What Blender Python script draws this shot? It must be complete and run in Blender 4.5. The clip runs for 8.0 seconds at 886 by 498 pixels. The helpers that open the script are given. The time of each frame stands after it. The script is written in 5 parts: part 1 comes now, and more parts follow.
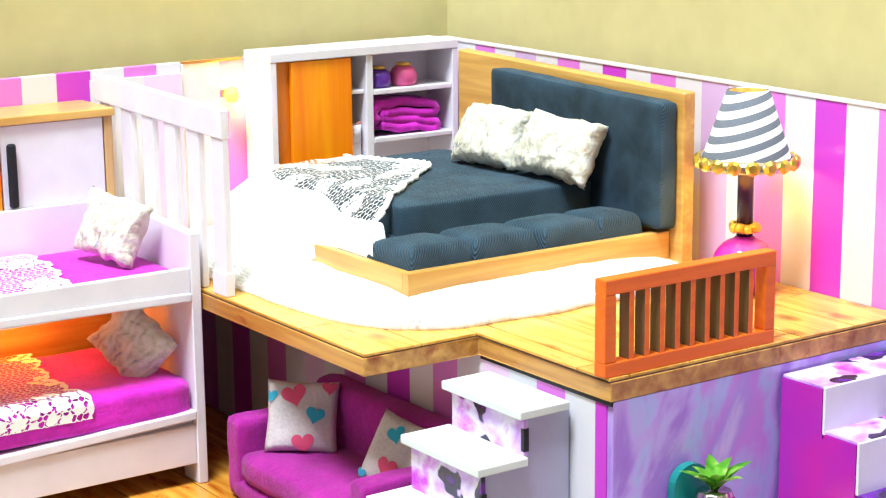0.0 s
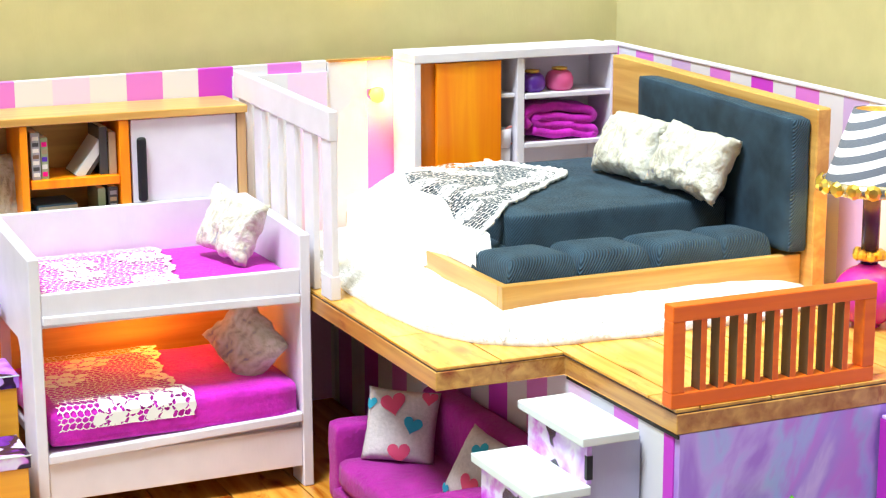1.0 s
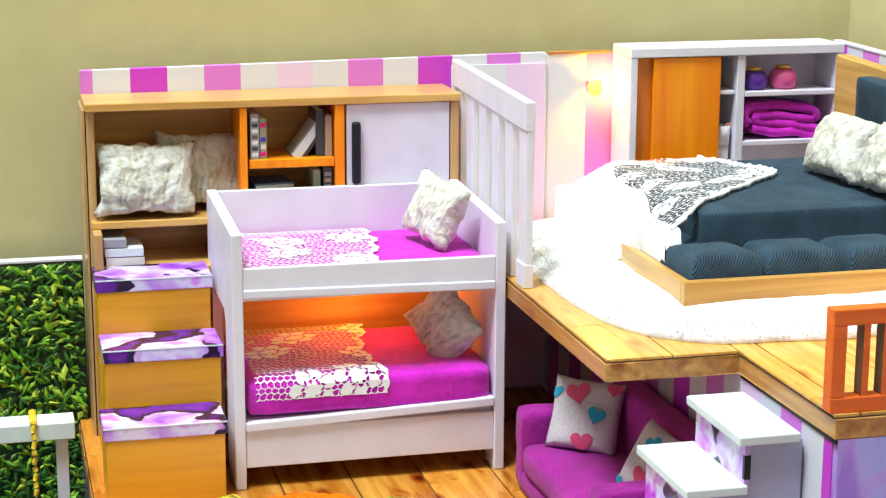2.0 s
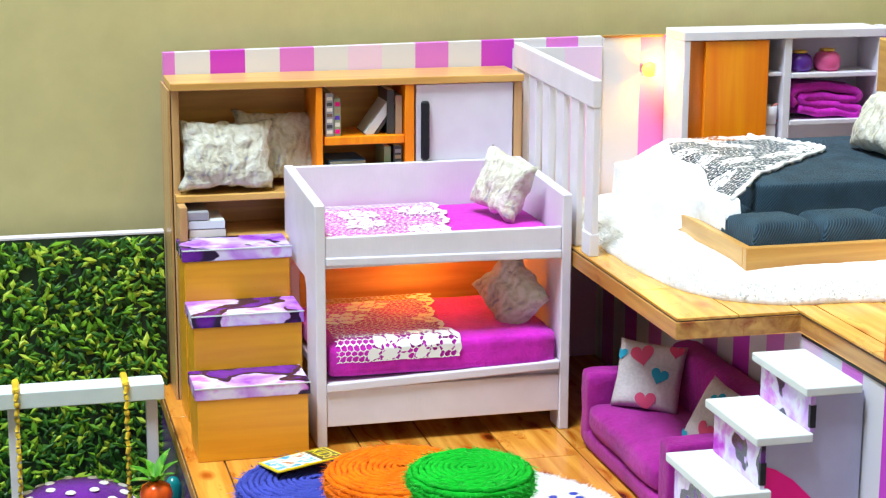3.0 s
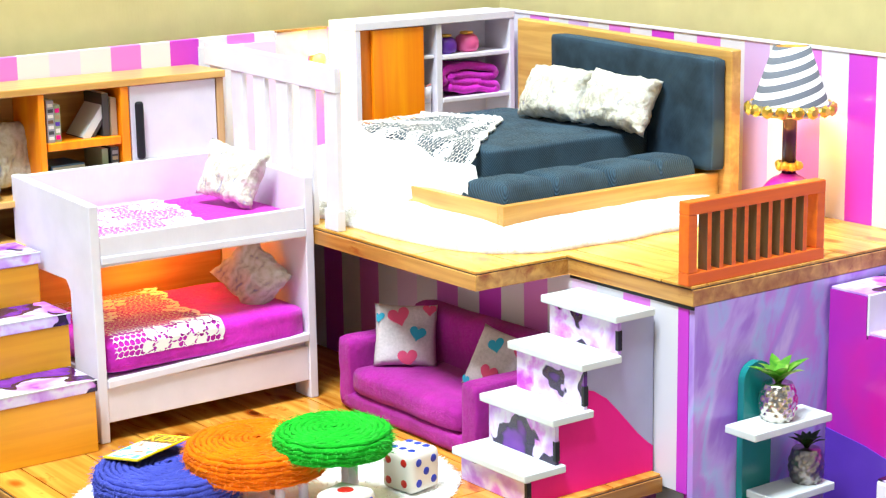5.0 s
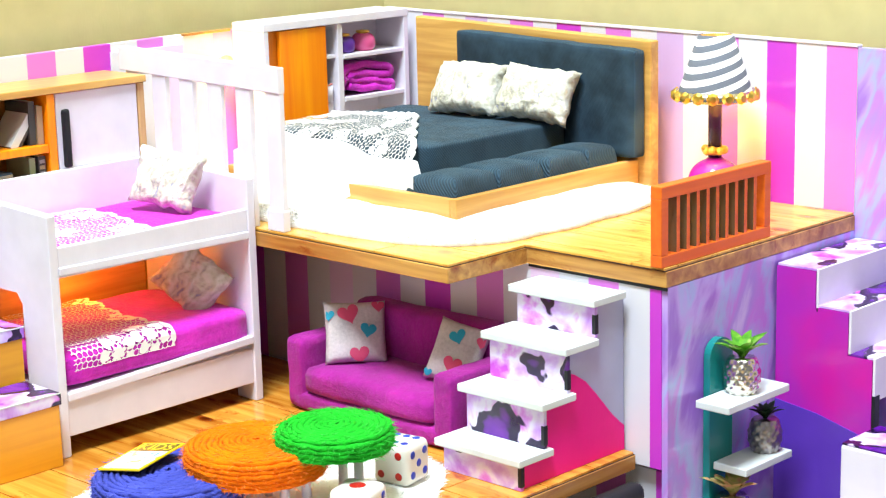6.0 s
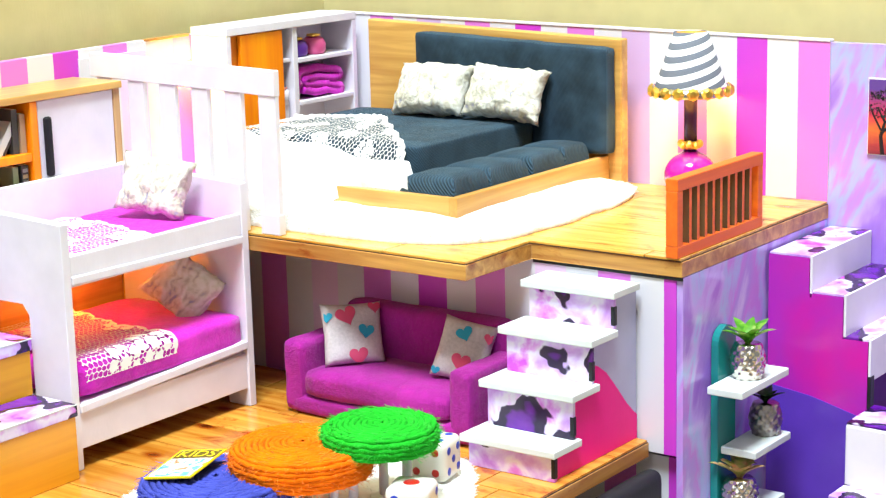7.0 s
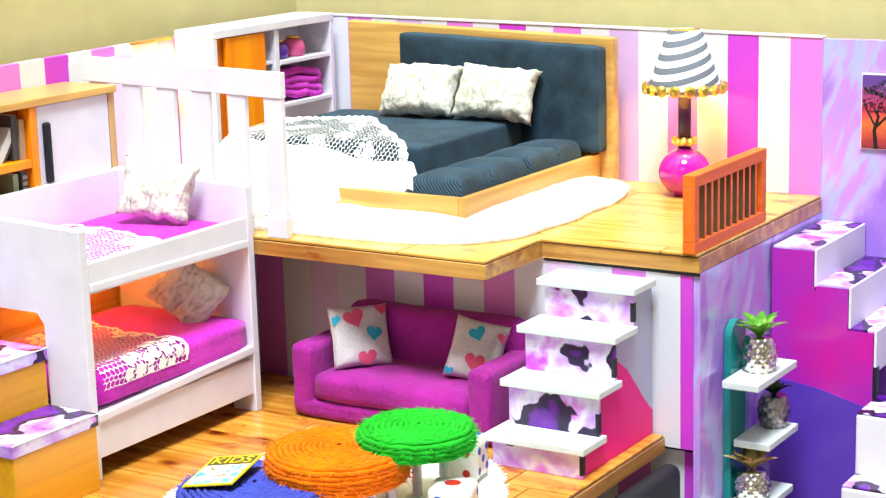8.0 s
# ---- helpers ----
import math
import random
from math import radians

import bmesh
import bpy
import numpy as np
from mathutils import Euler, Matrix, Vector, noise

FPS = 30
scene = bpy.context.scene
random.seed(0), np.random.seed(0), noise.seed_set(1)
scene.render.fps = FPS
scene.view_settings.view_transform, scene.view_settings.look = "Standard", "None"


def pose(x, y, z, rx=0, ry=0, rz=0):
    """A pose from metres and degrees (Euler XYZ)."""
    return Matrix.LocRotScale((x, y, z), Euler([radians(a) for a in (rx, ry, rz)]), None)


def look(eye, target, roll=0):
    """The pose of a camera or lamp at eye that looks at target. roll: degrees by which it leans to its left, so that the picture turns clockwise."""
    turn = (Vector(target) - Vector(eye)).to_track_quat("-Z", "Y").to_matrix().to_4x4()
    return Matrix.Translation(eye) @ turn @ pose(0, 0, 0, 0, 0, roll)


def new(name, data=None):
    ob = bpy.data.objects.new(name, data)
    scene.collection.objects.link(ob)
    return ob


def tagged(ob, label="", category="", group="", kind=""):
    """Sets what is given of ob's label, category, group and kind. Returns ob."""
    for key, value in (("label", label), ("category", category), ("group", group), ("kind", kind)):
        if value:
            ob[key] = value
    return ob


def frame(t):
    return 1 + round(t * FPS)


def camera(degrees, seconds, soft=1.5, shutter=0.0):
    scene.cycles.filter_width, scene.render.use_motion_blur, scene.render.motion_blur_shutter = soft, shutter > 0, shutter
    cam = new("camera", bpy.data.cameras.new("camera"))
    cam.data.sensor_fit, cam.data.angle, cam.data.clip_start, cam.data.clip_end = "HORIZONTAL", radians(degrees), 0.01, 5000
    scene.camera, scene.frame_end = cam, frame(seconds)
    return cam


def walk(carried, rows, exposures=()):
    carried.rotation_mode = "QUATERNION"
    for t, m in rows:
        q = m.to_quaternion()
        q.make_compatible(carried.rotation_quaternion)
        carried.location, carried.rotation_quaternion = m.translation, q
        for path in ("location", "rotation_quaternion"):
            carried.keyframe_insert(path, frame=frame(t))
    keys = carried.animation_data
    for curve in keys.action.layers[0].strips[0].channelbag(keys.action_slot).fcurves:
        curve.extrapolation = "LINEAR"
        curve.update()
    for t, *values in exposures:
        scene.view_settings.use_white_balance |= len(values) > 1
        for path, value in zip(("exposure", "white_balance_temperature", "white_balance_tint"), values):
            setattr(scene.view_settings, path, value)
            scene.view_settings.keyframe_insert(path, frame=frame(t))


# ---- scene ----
# A miniature house on a table. All build numbers below are centimetres; part() turns them into metres.
cam = camera(27.40, 8.0, soft=1.25)
PATH = [
(0, (-0.53859, -0.78115, 0.26246), (-0.03906, -0.05756, 0.07038), -0.60),
    (0.5, (-0.48652, -0.79315, 0.26358), (-0.06041, -0.02425, 0.07063), -0.32),
    (1, (-0.45249, -0.80537, 0.26450), (-0.09168, -0.00412, 0.07005), -0.18),
    (1.5, (-0.43006, -0.81589, 0.26456), (-0.13737, 0.01243, 0.06907), 0.03),
    (2, (-0.40994, -0.83196, 0.26598), (-0.19566, 0.01931, 0.06744), 0.23),
    (2.2, (-0.40617, -0.83771, 0.26691), (-0.21225, 0.01811, 0.06699), 0.31),
    (3.3, (-0.48661, -0.87767, 0.26166), (-0.24002, -0.03467, 0.06533), 0.04),
    (3.5, (-0.51340, -0.88041, 0.26216), (-0.23153, -0.04867, 0.06529), -0.10),
    (4, (-0.56441, -0.87643, 0.26148), (-0.20275, -0.07592, 0.06556), -0.29),
    (4.5, (-0.60767, -0.86125, 0.26014), (-0.16718, -0.10089, 0.06566), -0.68),
    (5, (-0.65668, -0.83549, 0.25986), (-0.13502, -0.12813, 0.06618), -0.89),
    (5.2, (-0.67039, -0.82700, 0.26039), (-0.12808, -0.13556, 0.06595), -1.14),
    (6.5, (-0.79524, -0.72565, 0.25951), (-0.11814, -0.16520, 0.06605), -1.37),
    (7, (-0.82370, -0.68988, 0.25895), (-0.11729, -0.16665, 0.06605), -1.48),
    (7.5, (-0.84831, -0.65547, 0.25963), (-0.11740, -0.16731, 0.06605), -1.58),
    (8, (-0.85951, -0.63597, 0.25940), (-0.11666, -0.16605, 0.06613), -1.63),
]
walk(cam, [(t, look(e, g, r)) for t, e, g, r in PATH],
     [(0, 0.0, 6450, 10), (0.5, 0.0, 6450, 10), (1.0, -0.09, 6450, 10), (1.5, -0.17, 6350, 10), (2.0, -0.40, 6250, 10), (2.2, -0.49, 6200, 10), (2.7, -0.49, 6100, 10),
      (3.5, -0.22, 6050, 10), (4.0, 0.01, 6150, 10), (4.5, 0.10, 6250, 10), (5.2, 0.05, 6350, 10), (6.5, 0.04, 6420, 10), (8.0, 0.03, 6480, 10)])

# ---- light ----
world = bpy.data.worlds.new("room_air")
scene.world = world
world.use_nodes = True
world.node_tree.nodes["Background"].inputs[0].default_value = (0.86, 0.84, 1.0, 1)
world.node_tree.nodes["Background"].inputs[1].default_value = 0.07


def lamp(name, kind, where, target, power, colour, size=0.0, size_y=0.0):
    data = bpy.data.lights.new(name, kind)
    data.energy, data.color = power, colour
    if kind == "AREA":
        data.shape, data.size, data.size_y = "RECTANGLE", size, size_y or size
    elif size:
        data.shadow_soft_size = size
    ob = new(name, data)
    ob.matrix_world = look([v * 0.01 for v in where], [v * 0.01 for v in target])
    return ob


lamp("window_light", "AREA", (-258, -90, 150), (-15, -12, 4), 6.0, (0.80, 0.88, 1.0), 1.1, 0.75)
lamp("ceiling_light", "AREA", (-88, -56, 196), (-88, -56, 0), 104, (0.80, 0.915, 1.0), 0.6, 0.6)
lamp("bulb_light", "POINT", (-12.15, -1.05, 14.95), (0, 0, 0), 0.12, (1.0, 0.50, 0.02), 0.003)
lamp("shade_light", "POINT", (-2.6, -25.5, 14.35), (0, 0, 0), 0.16, (1.0, 0.52, 0.05), 0.004)
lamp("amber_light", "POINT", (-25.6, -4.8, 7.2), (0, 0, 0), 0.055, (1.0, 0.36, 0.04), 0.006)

# ---- materials ----
def nodes_of(name):
    m = bpy.data.materials.new(name)
    m.use_nodes = True
    t = m.node_tree
    return m, t, t.nodes["Principled BSDF"]


def node(t, kind, **inputs):
    n = t.nodes.new(kind)
    for k, v in inputs.items():
        n.inputs[k.replace("_", " ")].default_value = v
    return n


def coords(t, scale=(1, 1, 1), space="Object", turn=(0, 0, 0)):
    c = t.nodes.new("ShaderNodeTexCoord")
    m = t.nodes.new("ShaderNodeMapping")
    m.inputs["Scale"].default_value = scale
    m.inputs["Rotation"].default_value = [radians(a) for a in turn]
    t.links.new(c.outputs[space], m.inputs["Vector"])
    return m.outputs[0]


def ramp(t, fac, stops, hard=False):
    r = t.nodes.new("ShaderNodeValToRGB")
    r.color_ramp.interpolation = "CONSTANT" if hard else "LINEAR"
    e = r.color_ramp.elements
    while len(e) < len(stops):
        e.new(0.5)
    for el, (p, c) in zip(e, stops):
        el.position, el.color = p, (*c, 1)
    t.links.new(fac, r.inputs[0])
    return r.outputs[0]


def bump(t, p, height, strength, distance=0.0005):
    b = node(t, "ShaderNodeBump", Strength=strength, Distance=distance)
    t.links.new(height, b.inputs["Height"])
    t.links.new(b.outputs[0], p.inputs["Normal"])


def paint(name, colour, rough=0.45, grain=0.05, spec=0.5):
    """Painted board: faint blotches and brush grain."""
    m, t, p = nodes_of(name)
    n = node(t, "ShaderNodeTexNoise", Scale=60.0, Detail=6.0)
    t.links.new(coords(t), n.inputs["Vector"])
    lo, hi = [c * (1 - grain) for c in colour], [min(1, c * (1 + grain)) for c in colour]
    t.links.new(ramp(t, n.outputs[0], [(0.3, lo), (0.7, hi)]), p.inputs["Base Color"])
    f = node(t, "ShaderNodeTexNoise", Scale=900.0, Detail=3.0)
    t.links.new(coords(t, (1, 1, 0.2)), f.inputs["Vector"])
    bump(t, p, f.outputs[0], 0.12)
    p.inputs["Roughness"].default_value, p.inputs["Specular IOR Level"].default_value = rough, spec
    return m


def wood(name, light, dark, axis=0, rough=0.3, knots=0.0, vary=0.0):
    """Grain that runs along an axis, with streaks, pores and optional knots."""
    m, t, p = nodes_of(name)
    sc = [150, 150, 150]
    sc[axis] = 9
    info = t.nodes.new("ShaderNodeObjectInfo")
    add = t.nodes.new("ShaderNodeVectorMath")
    t.links.new(coords(t, sc), add.inputs[0])
    mul = t.nodes.new("ShaderNodeMath")
    mul.operation = "MULTIPLY"
    mul.inputs[1].default_value = 37.0
    t.links.new(info.outputs["Random"], mul.inputs[0])
    t.links.new(mul.outputs[0], add.inputs[1])
    n = node(t, "ShaderNodeTexNoise", Scale=1.3, Detail=7.0, Distortion=0.45)
    t.links.new(add.outputs[0], n.inputs["Vector"])
    col = ramp(t, n.outputs[0], [(0.28, dark), (0.5, [0.5 * (a + b) for a, b in zip(light, dark)]), (0.66, light)])
    if knots:
        v = node(t, "ShaderNodeTexVoronoi", Scale=1.0)
        ks = [48, 48, 48]
        ks[axis] = 26
        shift = t.nodes.new("ShaderNodeVectorMath")
        t.links.new(coords(t, ks), shift.inputs[0])
        t.links.new(mul.outputs[0], shift.inputs[1])
        t.links.new(shift.outputs[0], v.inputs["Vector"])
        k = ramp(t, v.outputs["Distance"], [(0.05, (0.16, 0.05, 0.02)), (0.12, (0.55, 0.26, 0.14)), (0.22, (1, 1, 1))])
        mx = t.nodes.new("ShaderNodeMix")
        mx.data_type, mx.blend_type = "RGBA", "MULTIPLY"
        mx.inputs[0].default_value = knots
        t.links.new(col, mx.inputs[6])
        t.links.new(k, mx.inputs[7])
        red = node(t, "ShaderNodeTexNoise", Scale=1.0, Detail=6.0, Roughness=0.7, Distortion=0.8)
        rs = [95, 95, 95]
        rs[axis] = 30
        off = t.nodes.new("ShaderNodeVectorMath")
        t.links.new(coords(t, rs), off.inputs[0])
        t.links.new(mul.outputs[0], off.inputs[1])
        t.links.new(off.outputs[0], red.inputs["Vector"])
        fleck = t.nodes.new("ShaderNodeMix")
        fleck.data_type, fleck.blend_type = "RGBA", "MULTIPLY"
        fleck.inputs[0].default_value = knots
        t.links.new(mx.outputs[2], fleck.inputs[6])
        t.links.new(ramp(t, red.outputs[0], [(0.56, (1, 1, 1)), (0.66, (0.72, 0.42, 0.26)), (0.76, (0.36, 0.14, 0.07))]), fleck.inputs[7])
        col = fleck.outputs[2]
    if vary:
        h = node(t, "ShaderNodeHueSaturation")
        mr = node(t, "ShaderNodeMapRange", To_Min=1 - vary, To_Max=1 + vary)
        t.links.new(info.outputs["Random"], mr.inputs["Value"])
        t.links.new(mr.outputs[0], h.inputs["Value"])
        t.links.new(col, h.inputs["Color"])
        col = h.outputs[0]
    t.links.new(col, p.inputs["Base Color"])
    bump(t, p, n.outputs[0], 0.08)
    p.inputs["Roughness"].default_value = rough
    return m


def felt(name, colour, fuzz=0.35, scale=420.0, strength=0.9):
    """Woolly felt with pilling."""
    m, t, p = nodes_of(name)
    n = node(t, "ShaderNodeTexNoise", Scale=scale, Detail=8.0, Roughness=0.7)
    t.links.new(coords(t), n.inputs["Vector"])
    big = node(t, "ShaderNodeTexNoise", Scale=45.0, Detail=4.0)
    t.links.new(coords(t), big.inputs["Vector"])
    mixed = t.nodes.new("ShaderNodeMath")
    mixed.operation = "MULTIPLY_ADD"
    mixed.inputs[1].default_value = 0.6
    t.links.new(n.outputs[0], mixed.inputs[0])
    t.links.new(big.outputs[0], mixed.inputs[2])
    t.links.new(ramp(t, mixed.outputs[0], [(0.55, [c * 0.72 for c in colour]), (1.0, [min(1, c * 1.2) for c in colour])]), p.inputs["Base Color"])
    bump(t, p, mixed.outputs[0], strength, 0.0012)
    p.inputs["Roughness"].default_value = 0.95
    p.inputs["Sheen Weight"].default_value = fuzz
    p.inputs["Specular IOR Level"].default_value = 0.15
    return m


def twill(name, colour, turn=(0, 0, 35), ribs=330.0, depth=0.55, relief=0.7):
    """Ribbed upholstery cloth."""
    m, t, p = nodes_of(name)
    w = node(t, "ShaderNodeTexWave", Scale=ribs, Distortion=0.25, Detail=2.0)
    w.inputs["Detail Scale"].default_value = 2.0
    w.bands_direction = "DIAGONAL"
    t.links.new(coords(t, (1, 0.7, -0.85), turn=turn), w.inputs["Vector"])
    n = node(t, "ShaderNodeTexNoise", Scale=70.0, Detail=5.0)
    t.links.new(coords(t), n.inputs["Vector"])
    mx = t.nodes.new("ShaderNodeMath")
    mx.operation = "MULTIPLY_ADD"
    mx.inputs[1].default_value = depth
    t.links.new(w.outputs["Fac"], mx.inputs[0])
    t.links.new(n.outputs[0], mx.inputs[2])
    t.links.new(ramp(t, mx.outputs[0], [(0.35, [c * 0.55 for c in colour]), (1.0, [c * 2.0 for c in colour])]), p.inputs["Base Color"])
    bump(t, p, w.outputs["Fac"], relief, 0.0006)
    p.inputs["Roughness"].default_value, p.inputs["Sheen Weight"].default_value = 0.8, 0.03
    p.inputs["Specular IOR Level"].default_value = 0.25
    return m


def crinkled(name):
    """Cream cloth with raised crinkled threads and grey streaks."""
    m, t, p = nodes_of(name)
    w = node(t, "ShaderNodeTexWave", Scale=70.0, Distortion=14.0, Detail=3.0)
    w.inputs["Detail Scale"].default_value = 1.4
    t.links.new(coords(t), w.inputs["Vector"])
    n = node(t, "ShaderNodeTexNoise", Scale=75.0, Detail=6.0, Distortion=1.5)
    t.links.new(coords(t), n.inputs["Vector"])
    f = node(t, "ShaderNodeTexNoise", Scale=700.0, Detail=4.0)
    t.links.new(coords(t), f.inputs["Vector"])
    a = t.nodes.new("ShaderNodeMath")
    a.operation = "MULTIPLY_ADD"
    a.inputs[1].default_value = 0.16
    t.links.new(w.outputs["Fac"], a.inputs[0])
    t.links.new(n.outputs[0], a.inputs[2])
    t.links.new(ramp(t, a.outputs[0], [(0.34, (0.32, 0.32, 0.40)), (0.43, (0.50, 0.46, 0.35)), (0.53, (0.61, 0.58, 0.46)), (0.7, (0.70, 0.68, 0.60))]), p.inputs["Base Color"])
    c = t.nodes.new("ShaderNodeMath")
    c.operation = "MULTIPLY_ADD"
    c.inputs[1].default_value = 0.4
    t.links.new(f.outputs[0], c.inputs[0])
    t.links.new(a.outputs[0], c.inputs[2])
    bump(t, p, c.outputs[0], 0.7, 0.0018)
    p.inputs["Roughness"].default_value, p.inputs["Sheen Weight"].default_value = 0.9, 0.1
    return m


WHITE, PINK, PALE, MAGENTA = (0.72, 0.71, 0.76), (0.70, 0.20, 0.68), (0.80, 0.60, 0.82), (0.58, 0.05, 0.60)
LILAC = (0.60, 0.42, 0.72)


def striped(name, axis, start, width, colours):
    """Printed wallpaper: even upright stripes, counted from a start along one axis."""
    m, t, p = nodes_of(name)
    c = t.nodes.new("ShaderNodeTexCoord")
    s = t.nodes.new("ShaderNodeSeparateXYZ")
    t.links.new(c.outputs["Object"], s.inputs[0])
    mr = node(t, "ShaderNodeMapRange", From_Min=start * 0.01, From_Max=(start + width * len(colours)) * 0.01)
    mr.clamp = False
    t.links.new(s.outputs[axis], mr.inputs["Value"])
    fr = t.nodes.new("ShaderNodeMath")
    fr.operation = "FRACT"
    t.links.new(mr.outputs[0], fr.inputs[0])
    col = ramp(t, fr.outputs[0], [(i / len(colours), k) for i, k in enumerate(colours)], hard=True)
    t.links.new(col, p.inputs["Base Color"])
    n = node(t, "ShaderNodeTexNoise", Scale=80.0, Detail=4.0)
    t.links.new(coords(t), n.inputs["Vector"])
    bump(t, p, n.outputs[0], 0.06)
    p.inputs["Roughness"].default_value = 0.28
    return m


def marble(name, stops, scale=18.0, stretch=(1, 1, 1), along=(0, 0, 1), distort=2.2, rough=0.22):
    """Printed paper with streaks of flowing colour that run along a line."""
    m, t, p = nodes_of(name)
    n = node(t, "ShaderNodeTexNoise", Scale=scale, Detail=5.0, Distortion=distort)
    turn = Vector(along).rotation_difference(Vector((0, 0, 1))).to_euler()
    sized = t.nodes.new("ShaderNodeMapping")
    sized.inputs["Scale"].default_value = stretch
    t.links.new(coords(t, turn=[math.degrees(a) for a in turn]), sized.inputs["Vector"])
    t.links.new(sized.outputs[0], n.inputs["Vector"])
    t.links.new(ramp(t, n.outputs[0], stops), p.inputs["Base Color"])
    p.inputs["Roughness"].default_value = rough
    return m


def watercolour(name, scale=50.0, shift=0.0):
    """Printed blots of violet, pink and black on white."""
    m, t, p = nodes_of(name)
    info = t.nodes.new("ShaderNodeObjectInfo")
    mul = t.nodes.new("ShaderNodeMath")
    mul.operation = "MULTIPLY_ADD"
    mul.inputs[1].default_value, mul.inputs[2].default_value = 23.0, shift
    t.links.new(info.outputs["Random"], mul.inputs[0])
    add = t.nodes.new("ShaderNodeVectorMath")
    t.links.new(coords(t), add.inputs[0])
    t.links.new(mul.outputs[0], add.inputs[1])
    n = node(t, "ShaderNodeTexNoise", Scale=scale, Detail=4.0, Roughness=0.5, Distortion=0.3)
    t.links.new(add.outputs[0], n.inputs["Vector"])
    wash = ramp(t, n.outputs[0], [(0.30, (0.34, 0.07, 0.60)), (0.41, (0.52, 0.26, 0.74)), (0.47, (0.62, 0.42, 0.82)), (0.515, (0.70, 0.60, 0.84)), (0.55, (0.72, 0.66, 0.84)), (0.60, (0.66, 0.30, 0.78)), (0.68, (0.54, 0.06, 0.60))])
    b = node(t, "ShaderNodeTexNoise", Scale=scale * 0.8, Detail=3.0, Roughness=0.42, Distortion=0.2)
    off = t.nodes.new("ShaderNodeVectorMath")
    off.inputs[1].default_value = (3.1, 5.7, 1.3)
    t.links.new(add.outputs[0], off.inputs[0])
    t.links.new(off.outputs[0], b.inputs["Vector"])
    ink = ramp(t, b.outputs[0], [(0.34, (0.22, 0.03, 0.40)), (0.39, (0.16, 0.02, 0.30)), (0.415, (0.03, 0.012, 0.05)), (0.455, (0.03, 0.012, 0.05)), (0.462, (1, 1, 1))])
    mx = t.nodes.new("ShaderNodeMix")
    mx.data_type, mx.blend_type = "RGBA", "MULTIPLY"
    mx.inputs[0].default_value = 1.0
    t.links.new(wash, mx.inputs[6])
    t.links.new(ink, mx.inputs[7])
    t.links.new(mx.outputs[2], p.inputs["Base Color"])
    p.inputs["Roughness"].default_value = 0.25
    return m


def metal(name, colour, rough=0.25):
    m, t, p = nodes_of(name)
    n = node(t, "ShaderNodeTexNoise", Scale=300.0, Detail=3.0)
    t.links.new(coords(t), n.inputs["Vector"])
    t.links.new(ramp(t, n.outputs[0], [(0.3, [c * 0.8 for c in colour]), (0.7, colour)]), p.inputs["Base Color"])
    p.inputs["Metallic"].default_value, p.inputs["Roughness"].default_value = 1.0, rough
    return m


def glow(name, colour, strength):
    m, t, p = nodes_of(name)
    p.inputs["Emission Color"].default_value = (*colour, 1)
    p.inputs["Emission Strength"].default_value = strength
    p.inputs["Base Color"].default_value = (*colour, 1)
    return m


M_WHITE = paint("white_board_paint", (0.75, 0.71, 0.77))
M_WHITE_COOL = paint("white_foam_board", (0.66, 0.71, 0.70), 0.6)
M_ROOM = paint("beige_room_paint", (0.56, 0.49, 0.23), 0.7, 0.05)
M_TABLE = wood("table_wood", (0.42, 0.30, 0.18), (0.25, 0.16, 0.08), 0)
M_PLANK_LOW = wood("orange_pine_plank", (0.74, 0.34, 0.05), (0.48, 0.15, 0.012), 1, 0.2, 1.0, 0.16)
M_PLANK_Y = wood("pine_plank_lengthwise", (0.80, 0.47, 0.10), (0.58, 0.25, 0.03), 1, 0.22, 0.7, 0.10)
M_EDGE = wood("slab_edge_wood", (0.62, 0.33, 0.08), (0.32, 0.11, 0.02), 0, 0.3, 1.0)
M_EDGE_Y = wood("slab_edge_wood_lengthwise", (0.62, 0.33, 0.08), (0.32, 0.11, 0.02), 1, 0.3, 1.0)
M_BEECH = wood("beech_board", (0.74, 0.44, 0.12), (0.50, 0.24, 0.05), 0, 0.3)
M_BEECH_Z = wood("beech_board_upright", (0.66, 0.40, 0.17), (0.46, 0.24, 0.08), 2, 0.3)
M_BEECH_Y = wood("beech_board_deep", (0.74, 0.44, 0.12), (0.50, 0.24, 0.05), 1, 0.3)
M_CARTON = wood("ochre_carton", (0.80, 0.37, 0.012), (0.68, 0.28, 0.008), 0, 0.35)
M_ORANGE = wood("orange_stained_wood", (0.78, 0.24, 0.01), (0.60, 0.14, 0.004), 2, 0.3)
M_AMBER = wood("amber_stained_wood", (1.0, 0.34, 0.0), (0.90, 0.20, 0.0), 2, 0.35)
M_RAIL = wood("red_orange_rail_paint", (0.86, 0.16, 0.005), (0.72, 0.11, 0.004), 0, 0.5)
M_RAIL_BROWN = wood("dark_brown_rail_wood", (0.17, 0.085, 0.03), (0.09, 0.04, 0.014), 2, 0.7)
M_FELT = felt("magenta_felt", (0.34, 0.016, 0.245), 0.10, 380.0, 1.3)
M_FELT_HOT = felt("hot_pink_felt", (0.62, 0.02, 0.50), 0.2)
M_NAVY = twill("navy_ribbed_cloth", (0.023, 0.048, 0.070), (0, 0, 0), 500.0, 0.42, 0.8)
M_NAVY_FINE = twill("navy_fine_cloth", (0.019, 0.041, 0.062), (0, 90, 35), 900.0, 0.08, 0.15)
M_FUR = felt("white_fleece", (0.92, 0.91, 0.89), 0.3, 400.0, 0.2)
M_PILLOW = crinkled("cream_crinkled_cloth")
